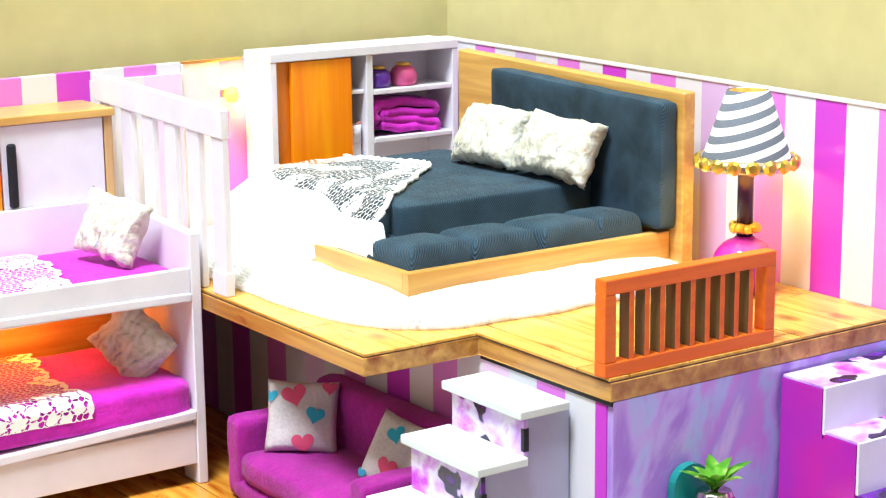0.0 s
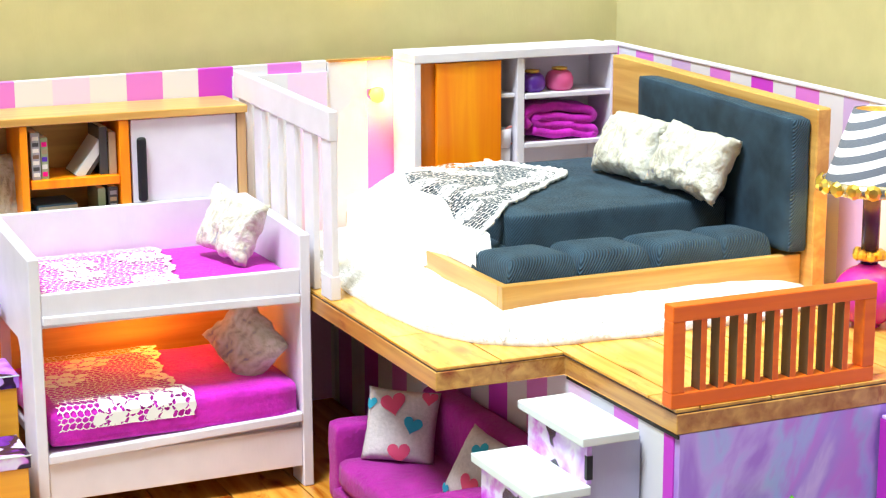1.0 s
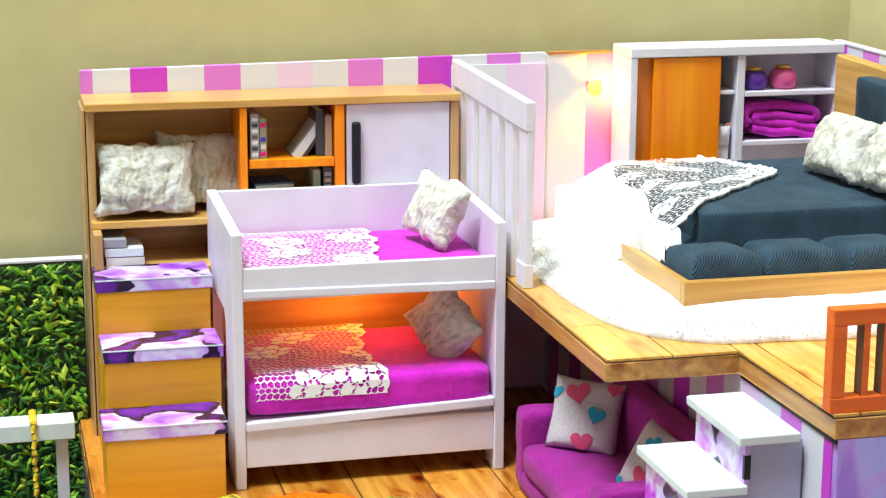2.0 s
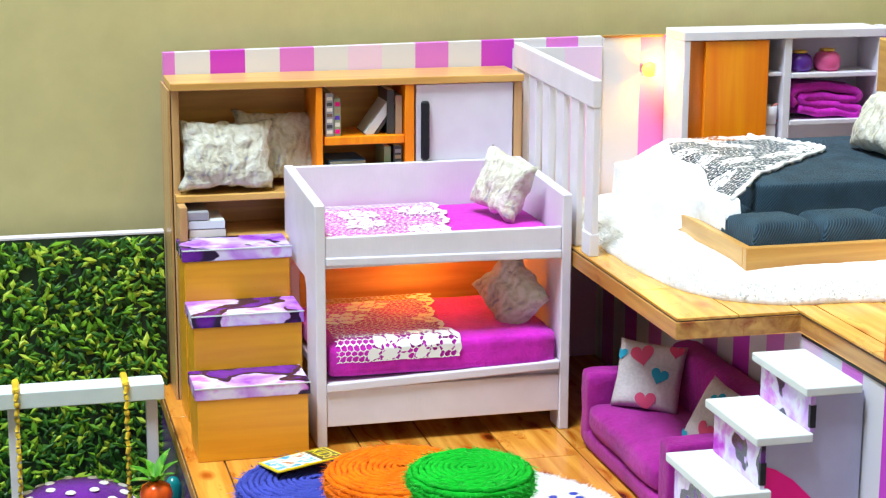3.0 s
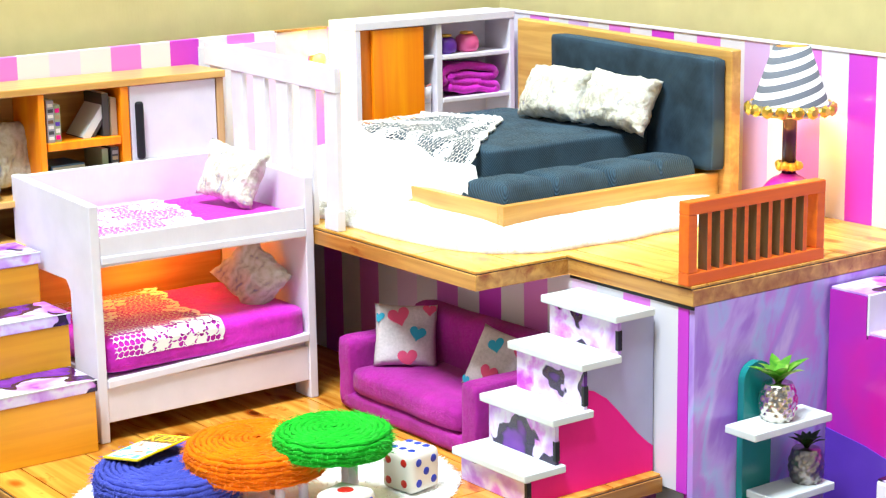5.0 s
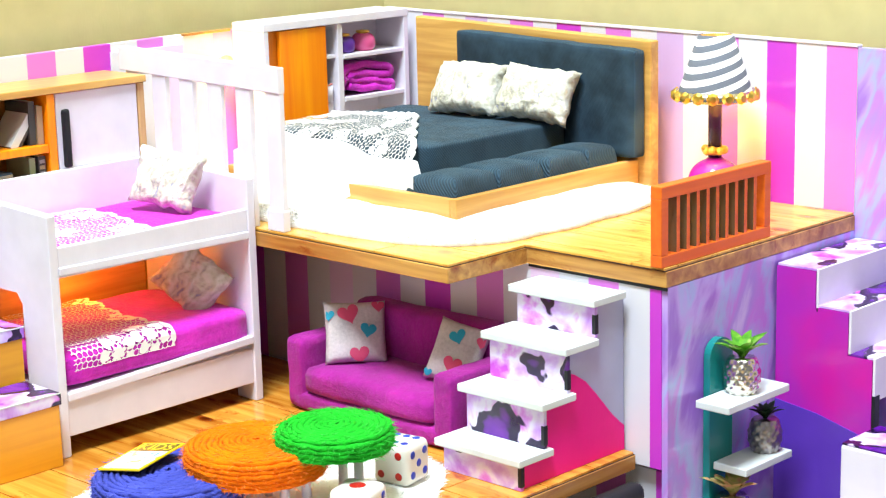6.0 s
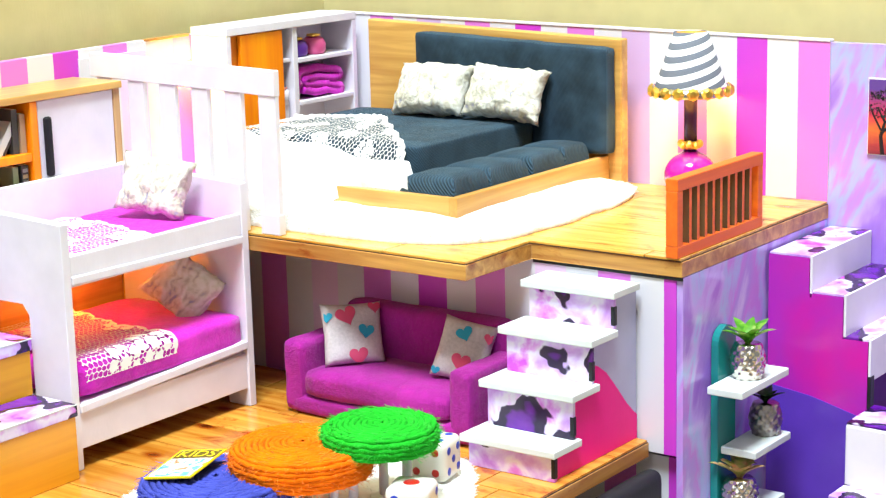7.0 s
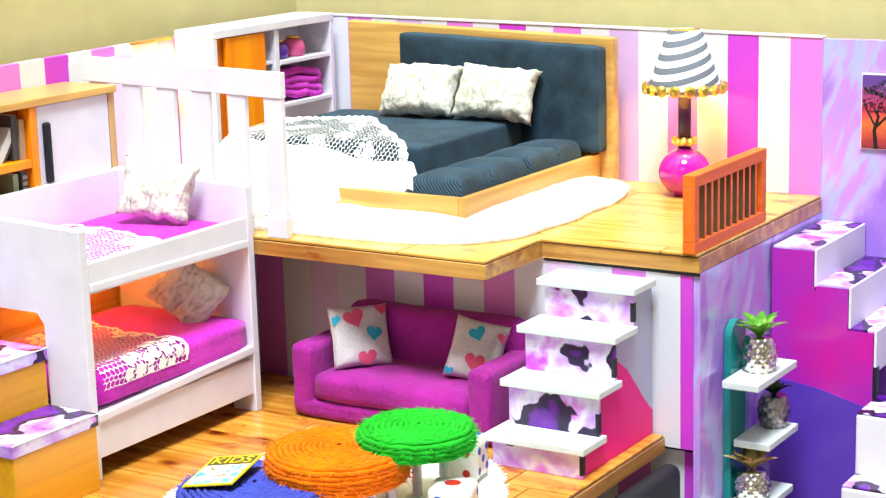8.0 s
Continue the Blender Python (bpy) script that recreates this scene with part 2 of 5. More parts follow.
M_WASH = watercolour("watercolour_print")
M_STRIPE_BACK = striped("striped_wallpaper_back", 0, -34.74, 1.68, [MAGENTA, WHITE, PINK, WHITE, PALE, WHITE, PINK, WHITE])
M_STRIPE_NOOK = striped("striped_wallpaper_nook", 0, -12.95, 1.6, [PINK, WHITE, WHITE, MAGENTA, WHITE, WHITE])
M_STRIPE_RIGHT = striped("striped_wallpaper_right", 1, -31.74, 1.68, [PINK, WHITE, MAGENTA, WHITE, PINK, WHITE, LILAC, WHITE])
M_STRIPE_LOW = striped("striped_wallpaper_low", 1, -22.5, 1.68, [PINK, WHITE, MAGENTA, WHITE, PINK, WHITE, PALE, WHITE])
M_MARBLE = marble("lilac_marbled_paper", [(0.26, (0.28, 0.09, 0.56)), (0.40, (0.38, 0.20, 0.68)), (0.46, (0.52, 0.36, 0.80)), (0.51, (0.40, 0.44, 0.80)), (0.56, (0.54, 0.25, 0.74)), (0.63, (0.42, 0.29, 0.74)), (0.74, (0.74, 0.66, 0.90))], 20.0, (1.9, 1.9, 0.14), (0.30, -0.36, 0.88), 0.35, 0.1)
M_LILAC_BOARD = paint("pale_lilac_board", (0.42, 0.42, 0.60), 0.25)
M_HOT = paint("hot_pink_paper", (0.84, 0.008, 0.25), 0.4, 0.05, 0.2)
M_BLUEVIOLET = paint("blue_violet_paper", (0.11, 0.04, 0.42), 0.25)
M_SIDE = marble("magenta_side_paper", [(0.3, (0.30, 0.015, 0.40)), (0.5, (0.44, 0.02, 0.40)), (0.65, (0.64, 0.01, 0.30))], 9.0, distort=0.8)
M_TEAL = paint("teal_plastic", (0.01, 0.20, 0.19), 0.2)
M_GLITTER = marble("dark_violet_glitter_paper", [(0.3, (0.05, 0.01, 0.10)), (0.7, (0.20, 0.06, 0.30))], 160.0)
M_SILL = paint("black_plastic", (0.012, 0.013, 0.016), 0.5, 0.05, 0.3)
M_GOLD = metal("gold_metal", (1.0, 0.70, 0.14), 0.3)
M_SILVER = metal("silver_metal", (0.75, 0.68, 0.60), 0.2)

# ---- building helpers ----
S = 0.01


def thing(name, x=0, y=0, z=0, rz=0, label="", category="", group="", kind="", rx=0, ry=0):
    ob = new(name)
    ob.empty_display_size = 0.01
    ob.matrix_basis = pose(x * S, y * S, z * S, rx, ry, rz)
    return tagged(ob, label, category, group, kind)


def mesh_of(name, bm, material, smooth=False):
    bmesh.ops.scale(bm, vec=(S, S, S), verts=bm.verts)
    bmesh.ops.recalc_face_normals(bm, faces=bm.faces)
    me = bpy.data.meshes.new(name)
    bm.to_mesh(me)
    bm.free()
    for m in material if isinstance(material, (list, tuple)) else [material]:
        me.materials.append(m)
    if smooth:
        me.shade_smooth()
    return me


def part(name, bm, material, parent, label="", smooth=False):
    ob = new(name, mesh_of(name, bm, material, smooth))
    ob.parent = parent
    if label:
        ob["label"] = label
    return ob


def solid(name, bm, material, label="", category="", kind="", smooth=False, group=""):
    """A thing that is one mesh."""
    return tagged(new(name, mesh_of(name, bm, material, smooth)), label, category, group, kind)


def box(x0, x1, y0, y1, z0, z1, bevel=0.04, bm=None, segments=2):
    bm = bm or bmesh.new()
    made = bmesh.ops.create_cube(bm, size=1)["verts"]
    for v in made:
        v.co = Vector((x0 + (v.co.x + 0.5) * (x1 - x0), y0 + (v.co.y + 0.5) * (y1 - y0), z0 + (v.co.z + 0.5) * (z1 - z0)))
    if bevel:
        edges = list({e for v in made for e in v.link_edges})
        bmesh.ops.bevel(bm, geom=edges, offset=min(bevel, 0.45 * min(abs(x1 - x0), abs(y1 - y0), abs(z1 - z0))), segments=segments, affect="EDGES", profile=0.5)
    return bm


def slab(points, z0, z1, bevel=0.03, bm=None):
    """An upright prism over a polygon of (x, y)."""
    bm = bm or bmesh.new()
    low = [bm.verts.new((x, y, z0)) for x, y in points]
    high = [bm.verts.new((x, y, z1)) for x, y in points]
    n = len(points)
    bm.faces.new(low[::-1])
    bm.faces.new(high)
    for i in range(n):
        bm.faces.new((low[i], low[(i + 1) % n], high[(i + 1) % n], high[i]))
    if bevel:
        bmesh.ops.bevel(bm, geom=list(bm.edges), offset=bevel, segments=1, affect="EDGES")
    return bm


def prism(points, y0, y1, bevel=0.03, axis="y"):
    """A prism over a polygon of (x, z) along y, or of (y, z) along x."""
    bm = slab(points, y0, y1, 0)
    for v in bm.verts:
        a, b, c = v.co
        v.co = (a, c, b) if axis == "y" else (c, a, b)
    if bevel:
        bmesh.ops.bevel(bm, geom=list(bm.edges), offset=bevel, segments=1, affect="EDGES")
    return bm


def lathe(profile, turns=32, bm=None, at=(0, 0, 0), capped=True):
    """A turned shape from (radius, z) rows."""
    bm = bm or bmesh.new()
    rings = []
    for r, z in profile:
        rings.append([bm.verts.new((at[0] + r * math.cos(2 * math.pi * i / turns), at[1] + r * math.sin(2 * math.pi * i / turns), at[2] + z)) for i in range(turns)])
    for a, b in zip(rings, rings[1:]):
        for i in range(turns):
            bm.faces.new((a[i], a[(i + 1) % turns], b[(i + 1) % turns], b[i]))
    if capped and profile[0][0] > 1e-6:
        bm.faces.new(rings[0][::-1])
    if capped and profile[-1][0] > 1e-6:
        bm.faces.new(rings[-1])
    return bm


def tube(points, radius, sides=8, bm=None, closed=False):
    """A round bar along a line of points; radius may be a function of 0..1."""
    bm = bm or bmesh.new()
    pts = [Vector(p) for p in points]
    rings = []
    for i, p in enumerate(pts):
        a = pts[i - 1] if i or closed else p
        b = pts[(i + 1) % len(pts)] if i < len(pts) - 1 or closed else p
        d = (b - a).normalized()
        u = d.cross(Vector((0.13, 0.07, 1)) if abs(d.z) < 0.95 else Vector((1, 0, 0))).normalized()
        w = d.cross(u)
        r = radius(i / max(1, len(pts) - 1)) if callable(radius) else radius
        rings.append([bm.verts.new(p + r * (u * math.cos(2 * math.pi * k / sides) + w * math.sin(2 * math.pi * k / sides))) for k in range(sides)])
    pairs = list(zip(rings, rings[1:])) + ([(rings[-1], rings[0])] if closed else [])
    for a, b in pairs:
        for k in range(sides):
            bm.faces.new((a[k], a[(k + 1) % sides], b[(k + 1) % sides], b[k]))
    if not closed:
        bm.faces.new(rings[0][::-1])
        bm.faces.new(rings[-1])
    return bm


def cushion(w, d, h, corner=0.12, n=14, puff=1.0, rough=0.0, seed=0, pinch=0.0):
    """A stuffed cushion lying flat, centred on x and y, its underside at z = 0."""
    bm = bmesh.new()
    grid = {}
    for side in (1, -1):
        for i in range(n + 1):
            for j in range(n + 1):
                u, v = 2 * i / n - 1, 2 * j / n - 1
                rim = i in (0, n) or j in (0, n)
                if rim and side < 0:
                    grid[side, i, j] = grid[1, i, j]
                    continue
                t = max(0.0, (1 - abs(u) ** 2.6)) * max(0.0, (1 - abs(v) ** 2.6))
                lift = 0.5 * h * (corner + (1 - corner) * t ** 0.42) * puff if not rim else 0
                pull = 1 - pinch * (1 - abs(v) ** 2) * abs(u) ** 3
                pull2 = 1 - pinch * (1 - abs(u) ** 2) * abs(v) ** 3
                q = Vector((u * w / 2 * pull, v * d / 2 * pull2, h / 2 + side * lift))
                if rough:
                    q += noise.noise_vector(q * 1.7 + Vector((seed * 7.3, side, 0))) * rough + noise.noise_vector(q * 4.1 + Vector((seed, 0, side))) * rough * 0.4
                grid[side, i, j] = bm.verts.new(q)
    for side in (1, -1):
        for i in range(n):
            for j in range(n):
                q = [grid[side, i, j], grid[side, i + 1, j], grid[side, i + 1, j + 1], grid[side, i, j + 1]]
                bm.faces.new(q if side > 0 else q[::-1])
    return bm


def fat_box(x0, x1, y0, y1, z0, z1, r=0.4, rough=0.05, cuts=10):
    """An upholstered block: rounded, slightly uneven."""
    bm = box(x0, x1, y0, y1, z0, z1, 0)
    bmesh.ops.subdivide_edges(bm, edges=list(bm.edges), cuts=cuts, use_grid_fill=True)
    lo, hi = Vector((x0 + r, y0 + r, z0 + r)), Vector((x1 - r, y1 - r, z1 - r))
    for v in bm.verts:
        core = Vector([min(max(c, a), b) if a < b else (a + b) / 2 for c, a, b in zip(v.co, lo, hi)])
        off = v.co - core
        if off.length > 1e-6:
            v.co = core + off.normalized() * min(off.length, r)
        v.co += noise.noise_vector(v.co * 0.9) * rough
    return bm


def tilt(bm, m):
    bm.transform(m)
    return bm


# ---- room ----
M_CEIL = paint("white_ceiling_paint", (0.70, 0.70, 0.74), 0.8)
M_GREYWALL = paint("pale_grey_room_paint", (0.24, 0.24, 0.29), 0.8)
solid("wall_room_back", box(-260, 1.6, 1.6, 14, -75, 200, 0), M_ROOM, "beige painted room wall behind the model house", "wall", "structure")
solid("wall_room_right", box(1.6, 14, -260, 14, -75, 200, 0), M_ROOM, "beige painted room wall beside the model house", "wall", "structure")
solid("wall_room_front", box(-260, 1.6, -272, -260, -75, 200, 0), M_GREYWALL, "pale grey painted room wall", "wall", "structure")
bm = box(-272, -260, -272, 14, -75, 110, 0)
box(-272, -260, -272, 14, 188, 200, 0, bm)
box(-272, -260, -272, -148, 110, 188, 0, bm)
box(-272, -260, -32, 14, 110, 188, 0, bm)
solid("wall_room_left", bm, M_GREYWALL, "pale grey painted room wall with a window opening", "wall", "structure")
solid("ceiling", box(-272, 14, -272, 14, 200, 210, 0), M_CEIL, "white room ceiling", "ceiling", "structure")
solid("floor_room", box(-272, 14, -272, 14, -85, -75, 0), M_TABLE, "brown room floor", "floor", "structure")
cf = thing("ceiling_lamp", -88, -56, 196.5, 0, "flat square ceiling lamp", "lamp")
part("housing", box(-32, 32, -32, 32, 0.5, 3.5, 0.5), M_CEIL, cf)
tb = thing("table", 0, 0, 0, 0, "brown wooden table under the model house", "table")
part("tabletop", box(-75, 1.5, -70, 1.5, -12, -9, 0.3), M_TABLE, tb)
for x in (-72, -4):
    for y in (-67, -4):
        part("leg", box(x, x + 5, y - 2, y + 3, -75, -12, 0.3), M_TABLE, tb)

# ---- house shell ----
PZ, PX0, PX1, PY0, PY1 = 8.43, -20.1, -14.93, -24.05, -31.83
solid("wall_back_left", prism([(-36.98, -9), (-15.0, -9), (-15.0, 16.6), (-36.98, 16.3)], 0, 0.4, 0.02), M_STRIPE_BACK, "white wall with pink and magenta stripes", "wall", "structure")
solid("wall_back_right", prism([(-14.98, -9), (0.4, -9), (0.4, 16.75), (-14.98, 16.5)], 0, 0.4, 0.02), M_STRIPE_NOOK, "white wall with a pink stripe beside the closet", "wall", "structure")
M_STRIPE_PANEL = striped("striped_wallpaper_panel", 0, -17.0, 1.95, [PALE, WHITE, WHITE, WHITE])
solid("wall_panel", box(-19.7, -14.99, -0.12, -0.01, -0.1, 16.1, 0.02), M_STRIPE_PANEL, "white wall panel with one pale pink stripe", "wall", "structure")
solid("trim_cap", prism([(-31.75, 16.31), (-0.02, 16.76), (-0.02, 16.88), (-31.75, 16.43)], -0.05, 0.42, 0.02, "x"), M_WHITE, "thin white edge along the striped wall top", "trim", "structure")
solid("trim_joint", box(-14.9, -14.83, -31.84, -24.1, PZ - 1.0, PZ - 0.87, 0), M_SILL, "thin black joint under the loft floor", "trim", "structure")
solid("trim", box(-14.9, -11.7, -0.06, 0.3, 16.5, 16.62, 0.02), M_EDGE, "thin brown wooden strip along the wall top", "trim", "structure")
solid("wall_right", prism([(-31.75, -9), (-0.02, -9), (-0.02, 16.75), (-31.75, 16.3)], 0, 0.4, 0.02, "x"), M_STRIPE_RIGHT, "white wall with pink, lilac and magenta stripes", "wall", "structure")
solid("wall_outer_right", box(0, 0.4, -62, -31.77, -9, 16.3, 0.02), M_MARBLE, "lilac marbled paper wall", "wall", "structure")
solid("wall_partition", box(-14.85, -14.45, -31.5, -0.02, -0.6, PZ - 0.86, 0.02), M_STRIPE_LOW, "striped partition wall under the loft", "wall", "structure")
solid("wall_front_panel", box(-14.8, -0.02, -31.82, -31.5, -9, PZ - 0.86, 0.02), M_MARBLE, "lilac marbled paper wall below the loft", "wall", "structure")
solid("wall_lower", box(-14.4, -14.0, -31.4, -0.02, -9, -0.85, 0.02), M_STRIPE_LOW, "pale striped wall of the lower storey", "wall", "structure")
solid("wall_floor_side", box(-37.6, -37.2, -30.0, 0, -9, -0.82, 0.02), M_GLITTER, "dark violet glitter paper wall under the floor", "wall", "structure")

floor_slab = solid("floor", box(-37.7, -14.95, -30.2, -0.02, -0.8, -0.15, 0.03), M_EDGE, "pine floor slab of the playroom", "floor", "structure")
loft = solid("loft_floor", slab([(PX0, -0.05), (PX0, PY0), (PX1, PY0), (PX1, PY1), (-0.02, PY1), (-0.02, -0.05)], PZ - 0.85, PZ - 0.15, 0.03), M_EDGE_Y, "raised pine loft floor", "floor", "structure")


def lace(name, net=4.2, thick=0.10, weight=0.56, bloom=0.5):
    """White lace, mapped in centimetres (u: from the hem inwards, v: along it): six-sided net, rosettes, leaf sprays and a scalloped hem."""
    m, t, p = nodes_of(name)
    p.inputs["Base Color"].default_value = (0.84, 0.82, 0.80, 1)
    p.inputs["Roughness"].default_value = 0.9
    uv = coords(t, (1, 1, 1), "UV")

    def math_node(kind, a, b):
        n = t.nodes.new("ShaderNodeMath")
        n.operation = kind
        for slot, value in zip(n.inputs, (a, b)):
            if isinstance(value, float):
                slot.default_value = value
            else:
                t.links.new(value, slot)
        return n.outputs[0]

    def vec_node(kind, a, b=None, c=None, out=0):
        n = t.nodes.new("ShaderNodeVectorMath")
        n.operation = kind
        for slot, value in zip(n.inputs, (a, b, c)):
            if isinstance(value, tuple):
                slot.default_value = value
            elif value is not None:
                t.links.new(value, slot)
        return n.outputs[out]

    # six-sided net
    half = (0.5, 0.8660254, 0.5)
    cells = coords(t, (net, net, 0), "UV")
    one = vec_node("WRAP", cells, half, tuple(-h for h in half))
    two = vec_node("WRAP", vec_node("SUBTRACT", cells, half), half, tuple(-h for h in half))
    nearer = math_node("LESS_THAN", vec_node("LENGTH", one, out=1), vec_node("LENGTH", two, out=1))
    pick = t.nodes.new("ShaderNodeMix")
    pick.data_type = "VECTOR"
    t.links.new(nearer, pick.inputs[0])
    t.links.new(two, pick.inputs[4])
    t.links.new(one, pick.inputs[5])
    g = vec_node("ABSOLUTE", pick.outputs[1])
    gx = t.nodes.new("ShaderNodeSeparateXYZ")
    t.links.new(g, gx.inputs[0])
    reach = math_node("MAXIMUM", vec_node("DOT_PRODUCT", g, (0.5, 0.8660254, 0.0), out=1), gx.outputs[0])
    mask = math_node("GREATER_THAN", reach, 0.5 - thick)
    # rosettes with slit petals and a pierced ring
    sep = t.nodes.new("ShaderNodeSeparateXYZ")
    t.links.new(uv, sep.inputs[0])
    c = node(t, "ShaderNodeTexVoronoi", Scale=bloom, Randomness=0.75)
    c.voronoi_dimensions = "2D"
    t.links.new(uv, c.inputs["Vector"])
    arm = vec_node("SUBTRACT", uv, c.outputs["Position"])
    ax = t.nodes.new("ShaderNodeSeparateXYZ")
    t.links.new(arm, ax.inputs[0])
    angle = math_node("ARCTAN2", ax.outputs[1], ax.outputs[0])
    lobe = math_node("ABSOLUTE", math_node("COSINE", math_node("MULTIPLY", angle, 3.5), 0.0), 0.0)
    size = math_node("ADD", math_node("MULTIPLY", lobe, 0.30), 0.62)
    far = math_node("DIVIDE", math_node("MULTIPLY", c.outputs["Distance"], 2.65), size)
    petal = math_node("LESS_THAN", far, 1.0)
    ring = math_node("LESS_THAN", math_node("ABSOLUTE", math_node("SUBTRACT", far, 0.46), 0.0), 0.07)
    slit = math_node("MULTIPLY", math_node("LESS_THAN", lobe, 0.26), math_node("GREATER_THAN", far, 0.5))
    petal = math_node("MULTIPLY", petal, math_node("SUBTRACT", 1.0, math_node("MAXIMUM", ring, slit)))
    mask = math_node("MAXIMUM", mask, petal)
    # leaf sprays between the rosettes
    n = node(t, "ShaderNodeTexNoise", Scale=1.1, Detail=1.0, Distortion=1.2)
    t.links.new(uv, n.inputs["Vector"])
    mask = math_node("MAXIMUM", mask, math_node("GREATER_THAN", n.outputs[0], weight))
    # scalloped hem
    hem = math_node("ADD", math_node("MULTIPLY", math_node("ABSOLUTE", math_node("SINE", math_node("MULTIPLY", sep.outputs[1], 5.0), 0.0), 0.0), 0.22), 0.10)
    mask = math_node("MAXIMUM", mask, math_node("LESS_THAN", sep.outputs[0], hem))
    clear = t.nodes.new("ShaderNodeBsdfTransparent")
    mix = t.nodes.new("ShaderNodeMixShader")
    t.links.new(mask, mix.inputs[0])
    t.links.new(clear.outputs[0], mix.inputs[1])
    t.links.new(p.outputs[0], mix.inputs[2])
    t.links.new(mix.outputs[0], t.nodes["Material Output"].inputs["Surface"])
    bump(t, p, c.outputs["Distance"], 0.3)
    return m


def cloth_grid(rows, marks):
    """A sheet of quads through rows of points; marks give each point's place on the cloth in centimetres."""
    bm = bmesh.new()
    layer = bm.loops.layers.uv.new("cloth")
    grid = [[bm.verts.new(q) for q in row] for row in rows]
    for j in range(len(grid) - 1):
        for i in range(len(grid[0]) - 1):
            ring = ((j, i), (j, i + 1), (j + 1, i + 1), (j + 1, i))
            f = bm.faces.new([grid[a][b] for a, b in ring])
            for loop, (a, b) in zip(f.loops, ring):
                loop[layer].uv = marks[a][b]
    return bm


def speckled(name, colours, rough=0.8):
    """Many small pieces in one mesh, each of its own tint."""
    m, t, p = nodes_of(name)
    g = t.nodes.new("ShaderNodeNewGeometry")
    t.links.new(ramp(t, g.outputs["Random Per Island"], [(i / (len(colours) - 1), c) for i, c in enumerate(colours)]), p.inputs["Base Color"])
    p.inputs["Roughness"].default_value = rough
    return m


M_LACE = lace("white_lace", 3.6, 0.055, 0.69, 0.34)
M_LACE_DENSE = lace("white_lace_dense", 3.3, 0.045, 0.68, 0.40)
M_HAIR = speckled("white_fleece_hair", [(0.88, 0.87, 0.85), (0.95, 0.94, 0.92)], 0.9)


def strands(name, parent, spots, length, width, lean, material, rnd, label=""):
    """Loose hairs or fibres, each a thin triangle pair, in one mesh. spots: (place, normal)."""
    verts, faces = [], []
    for place, normal in spots:
        d = (Vector(normal) + Vector((rnd.uniform(-1, 1), rnd.uniform(-1, 1), rnd.uniform(-0.3, 0.6))) * lean).normalized()
        side = d.cross(Vector((rnd.uniform(-1, 1), rnd.uniform(-1, 1), rnd.uniform(-1, 1)))).normalized() * width / 2
        k = length * rnd.uniform(0.5, 1.2)
        bend = Vector((rnd.uniform(-1, 1), rnd.uniform(-1, 1), -0.4)) * k * 0.3
        a, b, c = Vector(place), Vector(place) + d * k * 0.55, Vector(place) + d * k + bend
        i = len(verts)
        verts += [(a - side) * S, (a + side) * S, (b + side * 0.8) * S, (b - side * 0.8) * S, c * S]
        faces += [(i, i + 1, i + 2, i + 3), (i + 3, i + 2, i + 4)]
    me = bpy.data.meshes.new(name)
    me.from_pydata(verts, [], faces)
    me.materials.append(material)
    ob = new(name, me)
    ob.parent = parent
    ob["kind"] = "stuff"
    if label:
        ob["label"] = label
    return ob


def frame_of(centre, right, up):
    """A pose in centimetres whose x runs along right and y along up."""
    x = Vector(right).normalized()
    y = (Vector(up) - x * Vector(up).dot(x)).normalized()
    z = x.cross(y)
    m = Matrix((x, y, z)).transposed().to_4x4()
    m.translation = Vector(centre) * S
    return m

# ---- bunk bed ----
def bunk_bed():
    b = thing("bunk_bed", -31.8, -11.53, 0, 0, "white wooden bunk bed with two magenta mattresses", "bunk bed")
    L, D = 11.6, 8.2
    end = [(0, 0), (2.3, 0), (2.3, 6.7), (2.7, 7.2), (6.4, 7.2), (6.8, 6.8), (6.8, 0), (D, 0), (D, 11.25), (0, 10.9)]
    part("end_panel", prism(end, 0, 0.45, 0.04, "x"), M_WHITE, b)
    part("end_panel", prism([(0, 0), (1.4, 0), (1.4, 0.9), (D, 0.9), (D, 11.25), (0, 10.9)], L - 0.45, L, 0.04, "x"), M_WHITE, b)
    part("front_rail", box(0.46, L - 0.46, 0.05, 0.35, 8.42, 9.45), M_WHITE, b)
    for za, zb, lift in ((8.02, 8.4, 0.18), (2.9, 3.3, -0.42)):
        bm = box(0.46, L - 0.46, -0.05, 0.9, za, zb, 0.06)
        for v in bm.verts:
            v.co.z += lift * (1 - v.co.x / L)
        part("ledge", bm, M_WHITE, b, "bare white board edge")
    part("base_board", box(0.46, L - 0.46, 0.1, 0.4, 0.9, 2.6), M_WHITE, b)
    part("back_panel", box(0.46, L - 0.46, D - 0.35, D - 0.05, 7.8, 11.2), M_WHITE, b)
    part("bed_deck", box(0.46, L - 0.46, 0.36, D - 0.36, 8.0, 8.35), M_WHITE, b)
    part("bed_deck", box(0.46, L - 0.46, 0.41, D - 0.36, 2.5, 2.9), M_WHITE, b)
    part("mattress", fat_box(0.5, L - 0.5, 0.4, D - 0.4, 8.3, 9.2, 0.3), M_FELT_HOT, b, "hot pink felt mattress", smooth=True)
    part("mattress", fat_box(0.5, L - 0.5, 0.1, D - 0.4, 3.0, 4.65, 0.45, 0.07), M_FELT_HOT, b, "hot pink felt mattress", smooth=True)
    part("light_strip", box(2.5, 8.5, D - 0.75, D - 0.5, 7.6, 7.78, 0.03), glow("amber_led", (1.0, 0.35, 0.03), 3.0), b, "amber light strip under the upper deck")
    return b


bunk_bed()


